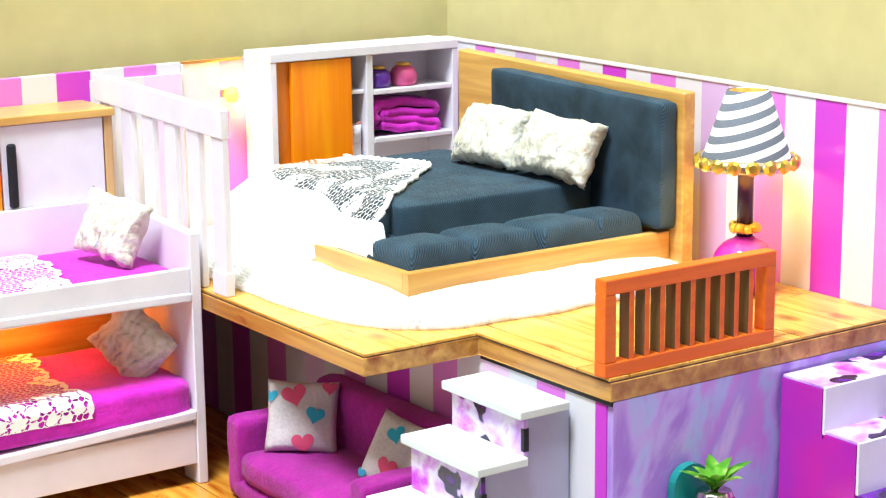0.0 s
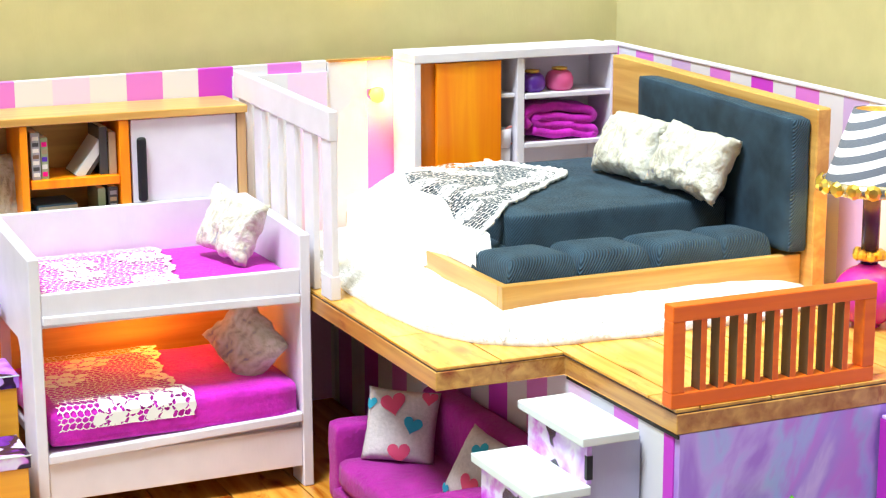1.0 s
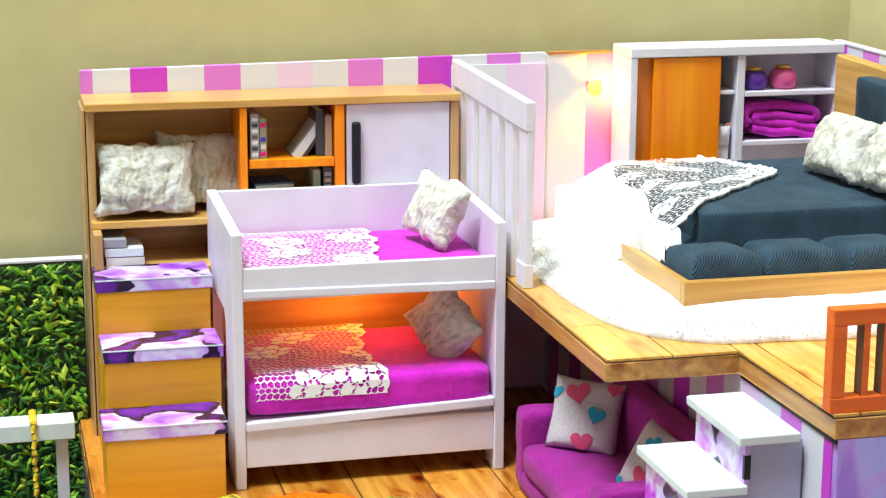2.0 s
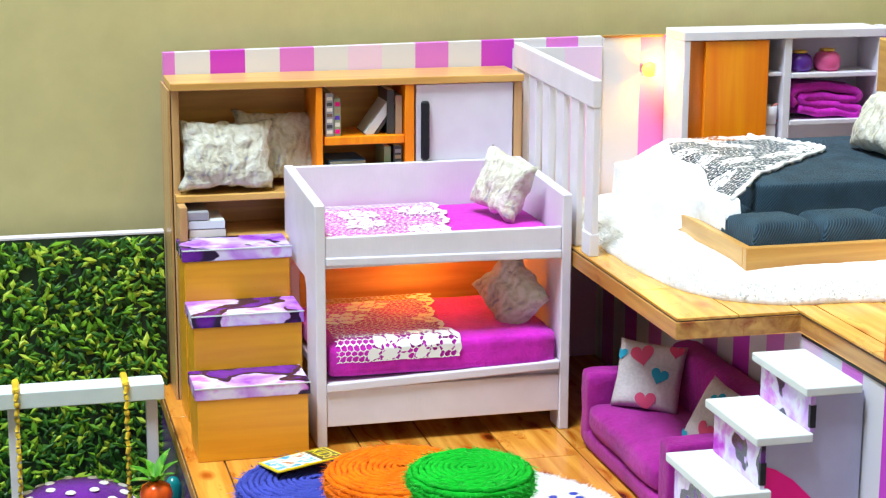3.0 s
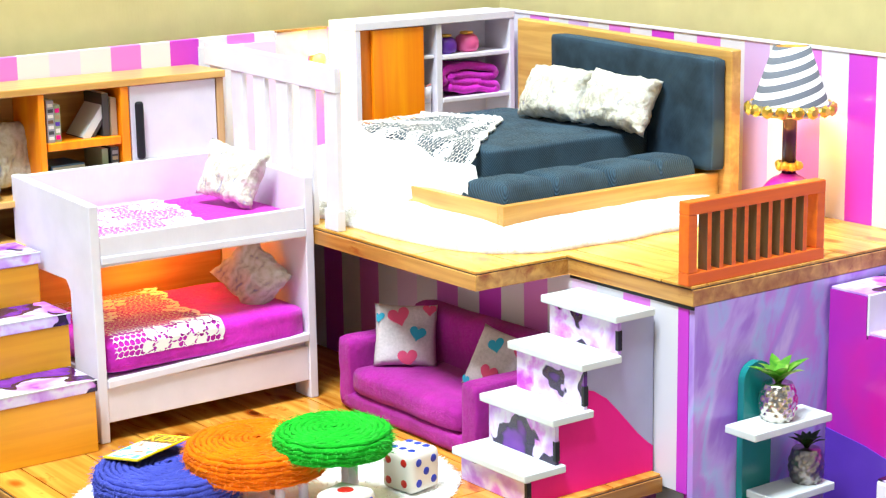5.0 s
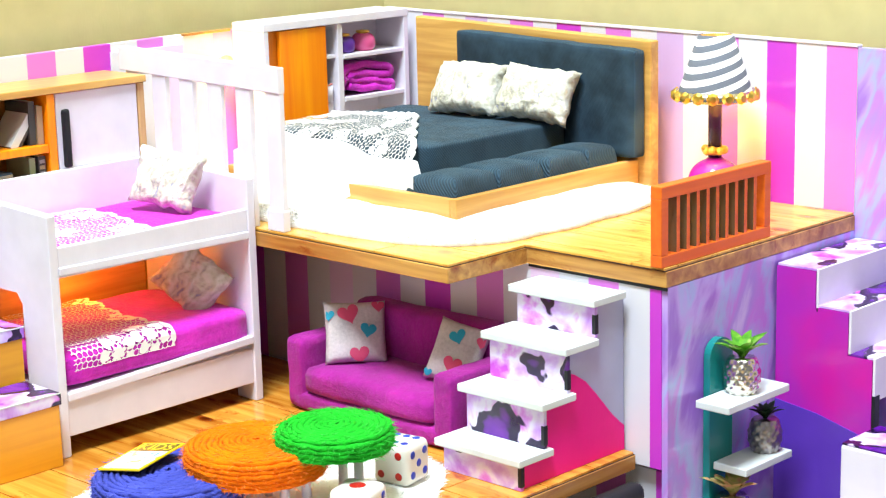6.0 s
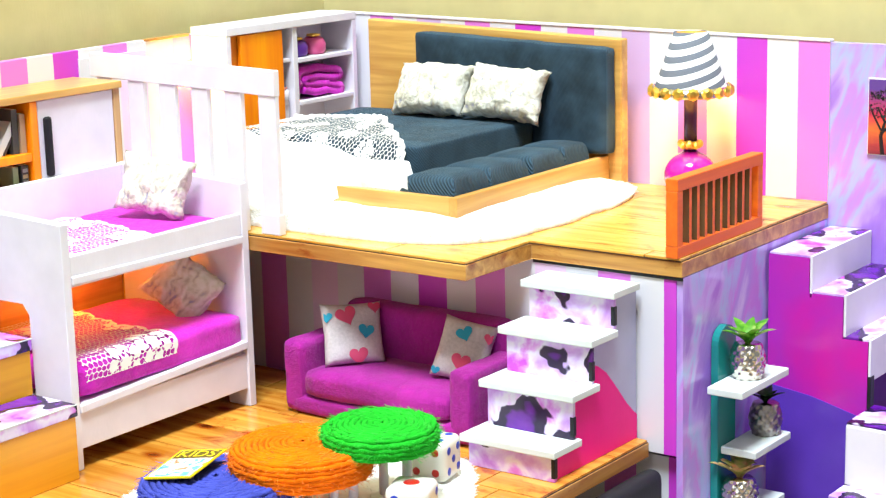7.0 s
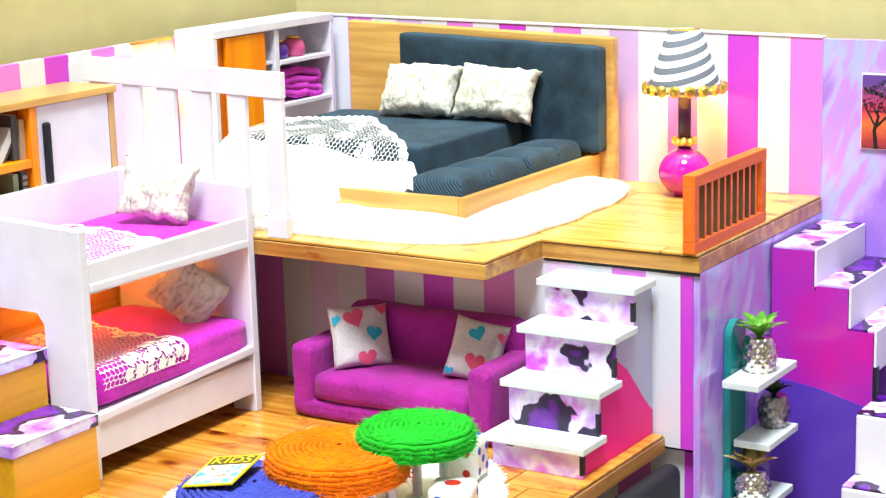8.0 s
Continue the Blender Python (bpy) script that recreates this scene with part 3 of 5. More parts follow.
def lace_cover(x0, x1, y0, y1, z, front_drop, seed, label):
    """A lace cloth that lies on a mattress, with a scalloped edge; it hangs over the front by front_drop."""
    n, k = 40, 60
    rows, marks = [], []
    for j in range(k + 1):
        d = j / k * ((y1 - y0) + front_drop)
        edge = x1 + 0.30 * abs(math.sin(d * 1.7 + seed)) + 0.45 * math.sin(d * 0.55 + seed) + 0.10 * abs(math.sin(d * 5.1))
        row = []
        for i in range(n + 1):
            x = x0 + (edge - x0) * i / n
            if d < y1 - y0:
                q = Vector((x, y1 - d, z))
                near = max(0.0, 1 - (y1 - y0 - d) / 0.7)
                q.z -= 0.30 * near * near
            else:
                q = Vector((x, y0 - 0.14, z - 0.3 - (d - (y1 - y0))))
            row.append(q + Vector((0, 0.3 if d > y1 - y0 else 0, 1)) * 0.05 * noise.noise(q * 1.5))
        rows.append(row)
        marks.append([((edge - x0) * (1 - i / n), d + seed * 7) for i in range(n + 1)])
    return solid("lace_blanket", cloth_grid(rows, marks), M_LACE, label, "blanket", "", True)


lace_cover(-31.3, -25.4, -11.0, -4.0, 9.3, 0.0, 0.7, "white lace cloth over the upper magenta mattress")
lace_cover(-30.9, -25.5, -11.35, -4.0, 4.82, 0.72, 2.1, "white lace cloth hanging over the lower magenta mattress")


def pillow(w, h, thick, m, seed, label, group=""):
    bm = tilt(cushion(w, h, thick, 0.1, 26, 1.0, 0.17, seed, 0.10), Matrix.Translation((0, 0, -thick / 2)))
    ob = solid("pillow", bm, M_PILLOW, label, "pillow", "", True, group)
    ob.matrix_basis = m
    return ob


pillow(3.7, 2.9, 1.3, frame_of((-22.3, -7.6, 10.75), (0.28, -0.95, -0.12), (0.45, -0.15, 0.9)), 1, "crinkled cream pillow leaning in the upper bunk", "bunk pillows")
pillow(3.2, 2.9, 1.4, frame_of((-22.2, -9.0, 5.95), (0.40, -0.72, -0.72), (0.55, -0.40, 0.75)), 2, "crinkled cream pillow leaning in the lower bunk", "bunk pillows")

# ---- bookcase ----
bc = thing("bookcase", -37.0, 0, 0, 0, "long beech bookcase with a white sliding door", "bookcase")
part("top_board", box(0, 16.9, -3.5, -0.05, 14.9, 15.25), M_BEECH, bc)
part("side_board", box(0.05, 0.4, -3.0, -0.1, 0, 14.88), M_BEECH_Z, bc)
part("side_veneer", box(-0.1, -0.005, -3.0, 0.4, -0.8, 14.9, 0.01), M_BEECH_Z, bc)
part("side_board", box(16.45, 16.85, -3.34, -0.1, 0, 14.88), M_BEECH_Z, bc)
part("shelf", box(0.1, 16.4, -3.6, -0.1, 9.7, 10.02), M_BEECH, bc)
part("back_board", box(0.42, 16.44, -0.35, -0.1, 0, 14.88, 0), M_BEECH, bc)
part("lower_front", box(5.4, 16.4, -3.2, -2.9, 0, 9.68), M_BEECH, bc)
part("lower_side", box(0.12, 0.5, -4.6, -3.02, 0, 9.68), M_BEECH_Z, bc)
part("lower_shelf", box(0.52, 5.38, -4.5, -0.4, 7.75, 8.05), M_BEECH, bc)
part("divider", box(6.75, 7.08, -3.4, -0.4, 10.04, 14.88), M_AMBER, bc)
part("divider", box(11.05, 11.5, -3.4, -0.4, 10.04, 14.88), M_AMBER, bc)
part("inner_shelf", box(7.17, 11.03, -3.36, -0.4, 12.1, 12.5), M_AMBER, bc)
door = part("sliding_door", box(11.6, 16.4, -3.3, -3.0, 10.04, 14.86), M_WHITE, bc, "white sliding door")
part("handle", box(11.8, 12.22, -3.62, -3.31, 11.25, 14.1, 0.14, segments=3), M_SILL, door, "black bar handle")

pillow(4.5, 3.3, 1.4, frame_of((-34.4, -2.75, 11.75), (1, 0.06, -0.03), (0.0, 0.25, 0.97)), 3, "crinkled cream pillow on the bookcase shelf", "shelf pillows")
pillow(4.3, 3.4, 1.2, frame_of((-31.85, -1.5, 11.9), (1, 0.0, -0.04), (0.0, 0.22, 0.97)), 4, "crinkled cream pillow behind another on the shelf", "shelf pillows")


def book(x, y, z, w, d, h, cover, label, rx=0, ry=0, rz=0, bars=0, group="miniature books", inks=()):
    """A book that stands with its spine to the front; w is its thickness."""
    b = thing("book", x, y, z, rz, label, "book", group, rx=rx, ry=ry)
    part("cover", box(0, w, -d, 0, 0, h, 0.02), cover, b)
    part("page_block", box(w * 0.15, w * 0.85, -d + 0.06, 0.03, h - 0.03, h + 0.012, 0), M_PAGE, b, "cream paper pages")
    for k in range(bars):
        part("spine_bar", box(w * 0.15, w * 0.85, -d - 0.012, -d + 0.01, h * (0.07 + 0.9 * k / bars), h * (0.07 + 0.9 * (k + 0.62) / bars), 0), inks[k % len(inks)], b, "printed bar")
    return b


M_PAGE = paint("cream_paper", (0.74, 0.70, 0.60), 0.8)
M_GREY = paint("grey_card", (0.32, 0.32, 0.34), 0.5)
M_GREEN = paint("green_card", (0.30, 0.36, 0.20), 0.5)
M_BROWN = paint("brown_card", (0.16, 0.09, 0.05), 0.5)
M_DARK = paint("dark_card", (0.05, 0.05, 0.05), 0.5)
M_BLUE = paint("blue_card", (0.05, 0.13, 0.26), 0.45)
M_TAN = paint("tan_card", (0.40, 0.28, 0.16), 0.5)
book(-29.75, -1.0, 12.5, 0.38, 2.2, 2.05, M_GREY, "thin grey book with a printed spine", bars=7, inks=(M_PAGE, M_DARK, M_PAGE, M_BROWN))
book(-29.33, -1.0, 12.5, 0.32, 2.1, 1.8, M_GREEN, "thin book with a colourful printed spine", bars=5, inks=(M_HOT, M_PAGE, M_BLUEVIOLET, M_TAN))
lean = book(-27.85, -1.0, 12.52, 0.55, 1.9, 2.1, M_DARK, "dark book with white pages leaning on the shelf", ry=36)
part("page_edge", box(-0.012, 0.38, -1.93, -0.05, 0.04, 2.06, 0.02), M_WHITE_COOL, lean, "white page edges")
book(-26.75, -1.0, 12.5, 0.36, 2.0, 2.1, M_DARK, "dark brown book upright on the shelf")
book(-26.35, -1.0, 12.5, 0.32, 2.1, 1.85, M_TAN, "tan book upright on the shelf")
book(-26.9, -1.0, 10.04, 0.34, 2.0, 1.85, M_GREEN, "olive book upright on the lower shelf")
book(-26.45, -1.0, 10.04, 0.42, 2.1, 1.9, M_DARK, "black book with a pale ornamented spine", bars=6, inks=(M_TAN, M_GREY))
for k, (c, w, lab) in enumerate(((M_BROWN, 2.0, "brown book lying in a stack"), (M_GREY, 1.9, "grey book lying in a stack"), (M_DARK, 1.85, "dark book lying in a stack"), (M_BLUE, 1.8, "blue book lying on a stack"))):
    b = thing("book", -29.7, -1.0, 10.04 + 0.33 * k, 2 * k - 3, lab, "book", "stacked books")
    part("cover", box(0, w, -2.0, 0, 0, 0.31, 0.03), c, b)
    part("page_block", box(0.08, w + 0.01, -2.012, -0.05, 0.08, 0.23, 0), M_PAGE, b, "cream paper pages")
for k, (w, c) in enumerate(((1.7, M_PAGE), (1.7, M_WHITE_COOL), (1.0, M_GREY))):
    b = thing("book", -36.4, -1.5, 8.07 + 0.42 * k, 1 - k, "pale book lying flat in the low compartment", "book", "low compartment books")
    part("cover", box(0, w, -2.4, 0, 0, 0.38, 0.02), c, b)
    part("page_block", box(0.03, w + 0.01, -2.36, -0.04, 0.08, 0.3, 0), M_PAGE, b, "cream paper pages")

# ---- step boxes ----
for n, (x0, yf, top, lab) in enumerate(((-37.2, -12.3, 2.77, "low"), (-36.95, -9.4, 5.2, "middle"), (-37.0, -6.6, 7.55, "tall"))):
    b = thing("storage_box", x0, yf, 0, 0, f"{lab} ochre box with a purple watercolour lid, used as a step", "box", "step boxes")
    part("body", box(0.08, 4.9, 0.05, 2.75, 0, top + 0.1), M_CARTON, b)
    lid = part("lid", box(0, 5.0, 0, 2.8, top, top + 0.55, 0.05), M_WASH, b, "lid with violet and black blots")
    part("lid_rim", box(-0.015, 5.015, -0.015, 0.02, top + 0.5, top + 0.56, 0.01), M_WHITE_COOL, lid, "pale worn rim")

# ---- double bed on the loft ----
bed = thing("double_bed", 0, 0, PZ, 0, "low beech double bed with navy ribbed upholstery", "bed")
part("tray_front", box(-15.75, -2.19, -20.5, -20.1, 0.2, 1.75), M_BEECH, bed)
part("tray_foot", box(-15.75, -15.4, -20.09, -4.2, 0.2, 1.73), M_BEECH_Y, bed)
part("tray_base", box(-15.38, -2.19, -20.08, -4.2, 0.2, 1.2, 0), M_BEECH, bed)
part("headboard", prism([(-21.25, 0.2), (-4.7, 0.2), (-4.7, 8.3), (-21.25, 7.8)], -2.17, -1.5, 0.06, "x"), M_BEECH_Y, bed)
pad = fat_box(-3.15, -2.18, -20.95, -8.7, 1.9, 7.4, 0.22, 0.03, 20)
for v in pad.verts:
    v.co.z += (v.co.y + 21) * 0.035 * max(0, (v.co.z - 2) / 5.4)
pad.normal_update()
for f in pad.faces:
    f.material_index = 0 if abs(f.normal.x) > 0.85 else 1
part("headboard_pad", pad, [M_NAVY_FINE, M_NAVY], bed, "navy ribbed upholstered pad", smooth=True)
part("under_mattress", fat_box(-14.5, -3.16, -16.1, -5.0, 1.2, 2.3, 0.3, 0.04), M_NAVY, bed, smooth=True)
part("mattress", fat_box(-13.4, -3.16, -16.5, -5.0, 1.9, 3.55, 0.22, 0.03, 16), M_NAVY, bed, smooth=True)
for x, half, turn in ((-13.8, 1.56, 2.5), (-10.47, 1.6, -2.5), (-7.1, 1.6, 2), (-4.34, 1.16, -1.5)):
    c = fat_box(-half, half, -1.6, 1.6, 0, 1.34, 0.12, 0.02, 22)
    for v in c.verts:
        u, w = min(1, abs(v.co.x) / half), min(1, abs(v.co.y) / 1.6)
        high = max(0, v.co.z) / 1.34
        v.co.z += 0.10 * high * (1 - u ** 2) * (1 - w ** 2) - 0.16 * high * max(u, w) ** 9 - 0.05 * high * v.co.y
        pull = 1 - 0.13 * high ** 3
        v.co.x, v.co.y = v.co.x * pull, v.co.y * pull
    place = Matrix.Translation((x, -18.38, 1.21)) @ Matrix.Rotation(radians(turn), 4, "Z")
    part("cushion", tilt(c, place), M_NAVY, bed, "navy ribbed seat cushion", smooth=True)
pillow(4.6, 3.0, 1.9, frame_of((-4.65, -11.05, 13.4), (0.03, -1, 0.02), (0.55, 0, 0.83)), 5, "fluffy cream pillow against the navy headboard", "bed pillows")
pillow(4.5, 3.0, 1.8, frame_of((-4.35, -15.55, 13.4), (0.12, -1, -0.06), (0.45, 0, 0.87)), 6, "fluffy cream pillow against the navy headboard", "bed pillows")

# lace throw: lies over the foot of the bed and falls to the rug
throw = thing("lace_throw", 0, 0, PZ, 0, "white lace throw draped over the foot of the navy bed", "throw")


def drape(x, y):
    z = 3.64 if x > -13.3 else max(2.2, 3.64 - (-13.3 - x) * 0.5)
    if y < -16.6:
        z = min(z, max(1.6, 3.64 - (-16.6 - y) * 2.8))
    return z + 0.05 * noise.noise(Vector((x, y, 0)) * 1.3) + 0.05


def throw_sheet(edge_at, down, fore=0.0, reach=11.65):
    """Rows from the hem over the foot of the mattress and down outside the tray."""
    rows, marks = [], []
    for j in range(81):
        y = -5.0 - reach * j / 80
        edge = edge_at(j / 80, y)
        row = [Vector((x, y, drape(x, y) - down)) for x in [edge + (-15.25 - edge) * i / 48 for i in range(49)]]
        out = min(1, max(0, (y + 14.6) / 2.2))
        low = 1.75 - 1.1 * out
        row += [Vector((-15.3 - out * (0.62 + 0.05 * math.sin(y * 3) + 0.10 * i / 12), y, 2.62 + (low - 2.62) * i / 12 - down)) for i in range(13)]
        u, mark = 0.0, []
        for a, b in zip(row[:1] + row, row):
            u += (b - a).length
            mark.append((u, -y))
        rows.append([q - Vector((fore if i > 48 else 0, fore if y < -16.4 else 0, 0)) for i, q in enumerate(row)])
        marks.append(mark)
    return rows, marks


rows, marks = throw_sheet(lambda f, y: min(-7.2 - (y + 9.3) * 0.5, -7.2 + (y + 9.3) * 1.04) + 0.30 * abs(math.sin(y * 1.7)) + 0.10 * abs(math.sin(y * 5.1)), 0.0)
part("cloth", cloth_grid(rows, marks), M_LACE_DENSE, throw, smooth=True)
trim = [r[0] + Vector((0, 0, 0.03)) for r in rows]
rows, marks = throw_sheet(lambda f, y: -13.5 - 1.3 * f + 0.2 * math.sin(y), 0.03, 0.08, 12.3)
part("lining", cloth_grid(rows, marks), M_FUR, throw, "white lining under the lace", smooth=True)
part("scalloped_edge", tube(trim, lambda s: 0.09 + 0.05 * math.sin(s * 190), 6), M_FUR, throw, "corded lace edge", smooth=True)


# ---- fleece rugs ----
def fleece(name, cx, cy, z, rx, ry, thick, count, seed, label, power=2.0, skip=None):
    rnd = random.Random(seed)
    top = thing(name, cx, cy, z, 0, label, "rug")
    bm = bmesh.new()
    n, k = 140, 24
    centre = bm.verts.new((0, 0, thick))

    def rim(a):
        c, s = math.cos(a), math.sin(a)
        r = (abs(c) ** power + abs(s) ** power) ** (-1 / power)
        return r * (1 + 0.025 * noise.noise(Vector((c * 4, s * 4, seed))) + 0.012 * noise.noise(Vector((c * 15, s * 15, seed))))

    rings = []
    for q in range(1, k + 1):
        f = q / k
        ring = []
        for i in range(n):
            a = 2 * math.pi * i / n
            p = Vector((rx * rim(a) * math.cos(a) * f, ry * rim(a) * math.sin(a) * f, thick * (1 - max(0, (f - 0.7) / 0.3) ** 2 * 0.8)))
            p.z += 0.07 * noise.noise(p * 1.4)
            ring.append(bm.verts.new(p))
        rings.append(ring)
    low = [bm.verts.new((v.co.x * 0.995, v.co.y * 0.995, 0)) for v in rings[-1]]
    for i in range(n):
        bm.faces.new((centre, rings[0][i], rings[0][(i + 1) % n]))
        bm.faces.new((rings[-1][i], low[i], low[(i + 1) % n], rings[-1][(i + 1) % n]))
    for a, b in zip(rings, rings[1:]):
        for i in range(n):
            bm.faces.new((a[i], b[i], b[(i + 1) % n], a[(i + 1) % n]))
    part("fleece_mat", bm, M_FUR, top, smooth=True)
    spots = []
    while len(spots) < count:
        a, f = rnd.uniform(0, 2 * math.pi), math.sqrt(rnd.random())
        if rnd.random() < 0.9:
            f = rnd.uniform(0.9, 1.0)
        x, y = rx * rim(a) * math.cos(a) * f, ry * rim(a) * math.sin(a) * f
        if skip and skip(cx + x, cy + y):
            continue
        out = max(0, (f - 0.8) / 0.2)
        spots.append(((x, y, thick * (1 - 0.78 * max(0, (f - 0.7) / 0.3) ** 2)), (math.cos(a) * out * 1.4, math.sin(a) * out * 1.4, 1 - 0.5 * out)))
    strands("hair", top, spots, 0.24, 0.03, 0.9, M_HAIR, rnd)
    return top


fleece("rug", -9.75, -12.2, PZ, 9.15, 11.3, 0.95, 7000, 3, "thick white fleece rug under the bed", 4.0, lambda x, y: x > -16.6 and y > -21.4)
fleece("rug", -29.6, -22.0, 0, 8.4, 6.6, 0.4, 7000, 5, "round white fleece rug on the playroom floor", 2.2)

# ---- white cot rail ----
cr = thing("cot_rail", -19.95, -13.3, PZ, 0, "white wooden cot rail at the loft edge", "rail")
top = box(0, 0.4, 0, 12.2, 6.55, 7.75)
for v in top.verts:
    v.co.z += v.co.y * 0.028
part("top_board", top, M_WHITE, cr)
part("foot_block", box(-0.02, 0.42, 0, 1.15, 0, 1.0), M_WHITE, cr)
for i in range(6):
    part("slat", box(0.06, 0.36, 2.14 * i + 0.02, 2.14 * i + 1.07, 0, 6.7 + 0.06 * i), M_WHITE, cr)

# ---- orange safety rail ----
rl = thing("safety_rail", -15.09, -31.7, PZ, 0, "orange wooden safety rail with upright slots", "rail")
part("top_bar", box(0, 8.1, 0, 0.6, 2.93, 3.48), M_RAIL, rl)
part("bottom_bar", box(0, 8.1, 0, 0.6, 0, 0.52), M_RAIL, rl)
for x in (0, 7.6):
    part("end_post", box(x, x + 0.5, 0.01, 0.59, 0.52, 2.94), M_RAIL, rl)
for i in range(9):
    bm = box(0.5 + 0.71 * (i + 1) - 0.12, 0.5 + 0.71 * (i + 1) + 0.12, 0.03, 0.57, 0.5, 2.95, 0.02)
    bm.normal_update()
    # faces towards the slots are dark brown, the others orange
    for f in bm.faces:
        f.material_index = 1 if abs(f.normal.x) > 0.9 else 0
    part("slat", bm, [M_RAIL, M_RAIL_BROWN], rl, "orange slat with dark brown sides")

# ---- closet and its things ----
cl = thing("closet", -11.65, -2.7, PZ, 0, "white open closet with an orange sliding door", "closet")
part("side_board", box(0, 0.35, 0, 2.6, 0, 8.1), M_WHITE, cl)
part("side_board", box(10.55, 10.9, 0, 2.6, 0, 8.1), M_WHITE, cl)
part("top_board", box(0, 10.9, -0.03, 2.6, 8.11, 8.55), M_WHITE, cl)
part("back_board", box(0.35, 10.55, 2.3, 2.55, 0, 8.1, 0), M_WHITE, cl)
part("divider", box(5.45, 5.85, 0.1, 2.3, 0, 8.1), M_WHITE, cl)
part("shelf", box(4.6, 5.44, 0.3, 2.3, 6.2, 6.4), M_WHITE, cl)
for z in (3.7, 6.1):
    part("shelf", box(5.86, 10.54, 0.05, 2.3, z, z + 0.25), M_WHITE, cl)
part("sliding_door", box(1.2, 4.6, 0.1, 0.35, 0.1, 8.05), M_AMBER, cl, "orange wooden sliding door")
part("sliding_door", box(0.36, 3.0, 0.4, 0.62, 0.1, 8.05), M_ORANGE, cl, "darker orange sliding door")


def jar(x, y, z, r, h, colour, label):
    j = thing("jar", x, y, z, 0, label, "jar", "closet jars")
    part("body", lathe([(0.01, 0), (r * 0.8, 0), (r, h * 0.2), (r * 1.02, h * 0.6), (r * 0.85, h * 0.88), (r * 0.6, h), (0.01, h)], 20), colour, j, smooth=True)
    part("cap", lathe([(r * 0.35, h), (r * 0.6, h + 0.06), (r * 0.55, h + 0.16), (0.01, h + 0.2)], 14), M_GOLD, j, "small gold cap", smooth=True)


jar(-5.0, -1.8, PZ + 6.37, 0.64, 0.88, paint("violet_glaze", (0.10, 0.02, 0.28), 0.3), "squat violet jar with a gold cap")
jar(-3.5, -1.8, PZ + 6.37, 0.68, 0.95, paint("rose_glaze", (0.72, 0.10, 0.28), 0.35), "squat rose pink jar with a gold cap")
fb = thing("folded_blanket", -3.5, -1.6, PZ + 3.96, 0, "folded magenta felt blanket on a closet shelf", "blanket")
bm = bmesh.new()
# one thick strip, folded back and forth, its last layer wrapped over the others
prof = []
for k, (z, left, right) in enumerate(((0.20, -1.75, 1.55), (0.58, -1.45, 1.6), (0.96, -1.5, 1.45))):
    xs = [left + (right - left) * i / 14 for i in range(15)]
    prof += [(x, z) for x in (xs if k % 2 == 0 else xs[::-1])]
    if k < 2:
        end = right if k % 2 == 0 else left
        prof += [(end + (0.17 if k % 2 == 0 else -0.17) * math.sin(math.pi * q / 4), z + 0.38 * q / 4) for q in (1, 2, 3)]
prof += [(1.45 + 0.2 * math.sin(math.pi * q / 4), 0.96 + 0.4 * q / 4) for q in (1, 2, 3)]
prof += [(1.4 - 3.1 * i / 14, 1.36 + 0.12 * math.sin(math.pi * i / 14)) for i in range(15)]
prof += [(-1.75 - 0.42 * math.sin(math.pi * q / 8), 1.34 - 1.0 * q / 8) for q in range(1, 8)]
rows = []
for k, (x, z) in enumerate(prof):
    rows.append([bm.verts.new((x + 0.08 * noise.noise(Vector((x, y * 2, z))), -0.8 + 1.6 * y, z + 0.16 * noise.noise(Vector((x * 0.8, y * 2, k * 0.02))) - 0.09 * x + 0.12)) for y in (0, 0.2, 0.4, 0.6, 0.8, 1)])
for a, b in zip(rows, rows[1:]):
    for i in range(5):
        bm.faces.new((a[i], a[i + 1], b[i + 1], b[i]))
sheet = part("felt_fold", bm, M_FELT_HOT, fb, smooth=True)
thick = sheet.modifiers.new("cloth", "SOLIDIFY")
thick.thickness, thick.offset = 0.0041, 0
rnd = random.Random(8)
strands("fuzz", fb, [((rnd.uniform(-2.0, 1.7), rnd.uniform(-0.85, 0.8), rnd.uniform(0.3, 1.55)), (rnd.uniform(-0.3, 0.3), -1, rnd.uniform(-0.2, 0.6))) for _ in range(500)], 0.16, 0.016, 0.6, M_FELT_HOT, rnd)
for k in range(5):
    g = solid("gold_ornament", lathe([(0.01, 0), (0.28, 0.05), (0.32, 0.25), (0.12, 0.42), (0.01, 0.45)], 12, at=(-5.2 + 0.75 * k, -2.2 + 0.1 * (k % 2), PZ)), M_GOLD, "small gold trinket in the closet", "ornament", "", True, "closet trinkets")
    g.location.z = 0.0
mug = thing("mug", -6.7, -2.0, PZ + 3.75, 0, "white cup with a pink ring handle in the closet", "cup")
part("cup", lathe([(0.01, 0), (0.4, 0), (0.45, 0.9), (0.4, 0.92), (0.36, 0.15), (0.01, 0.12)], 20), M_WHITE, mug, smooth=True)
part("handle", tube([(0.45 + 0.38 * math.sin(a), 0, 0.55 + 0.42 * math.cos(a)) for a in [2 * math.pi * i / 20 for i in range(20)]], 0.06, 8, closed=True), paint("salmon_plastic", (0.8, 0.28, 0.22), 0.4), mug, "salmon pink ring", smooth=True)
part("stem", box(-0.3, 0.3, -0.3, 0.3, -3.75, 0, 0.05), M_WHITE, mug)

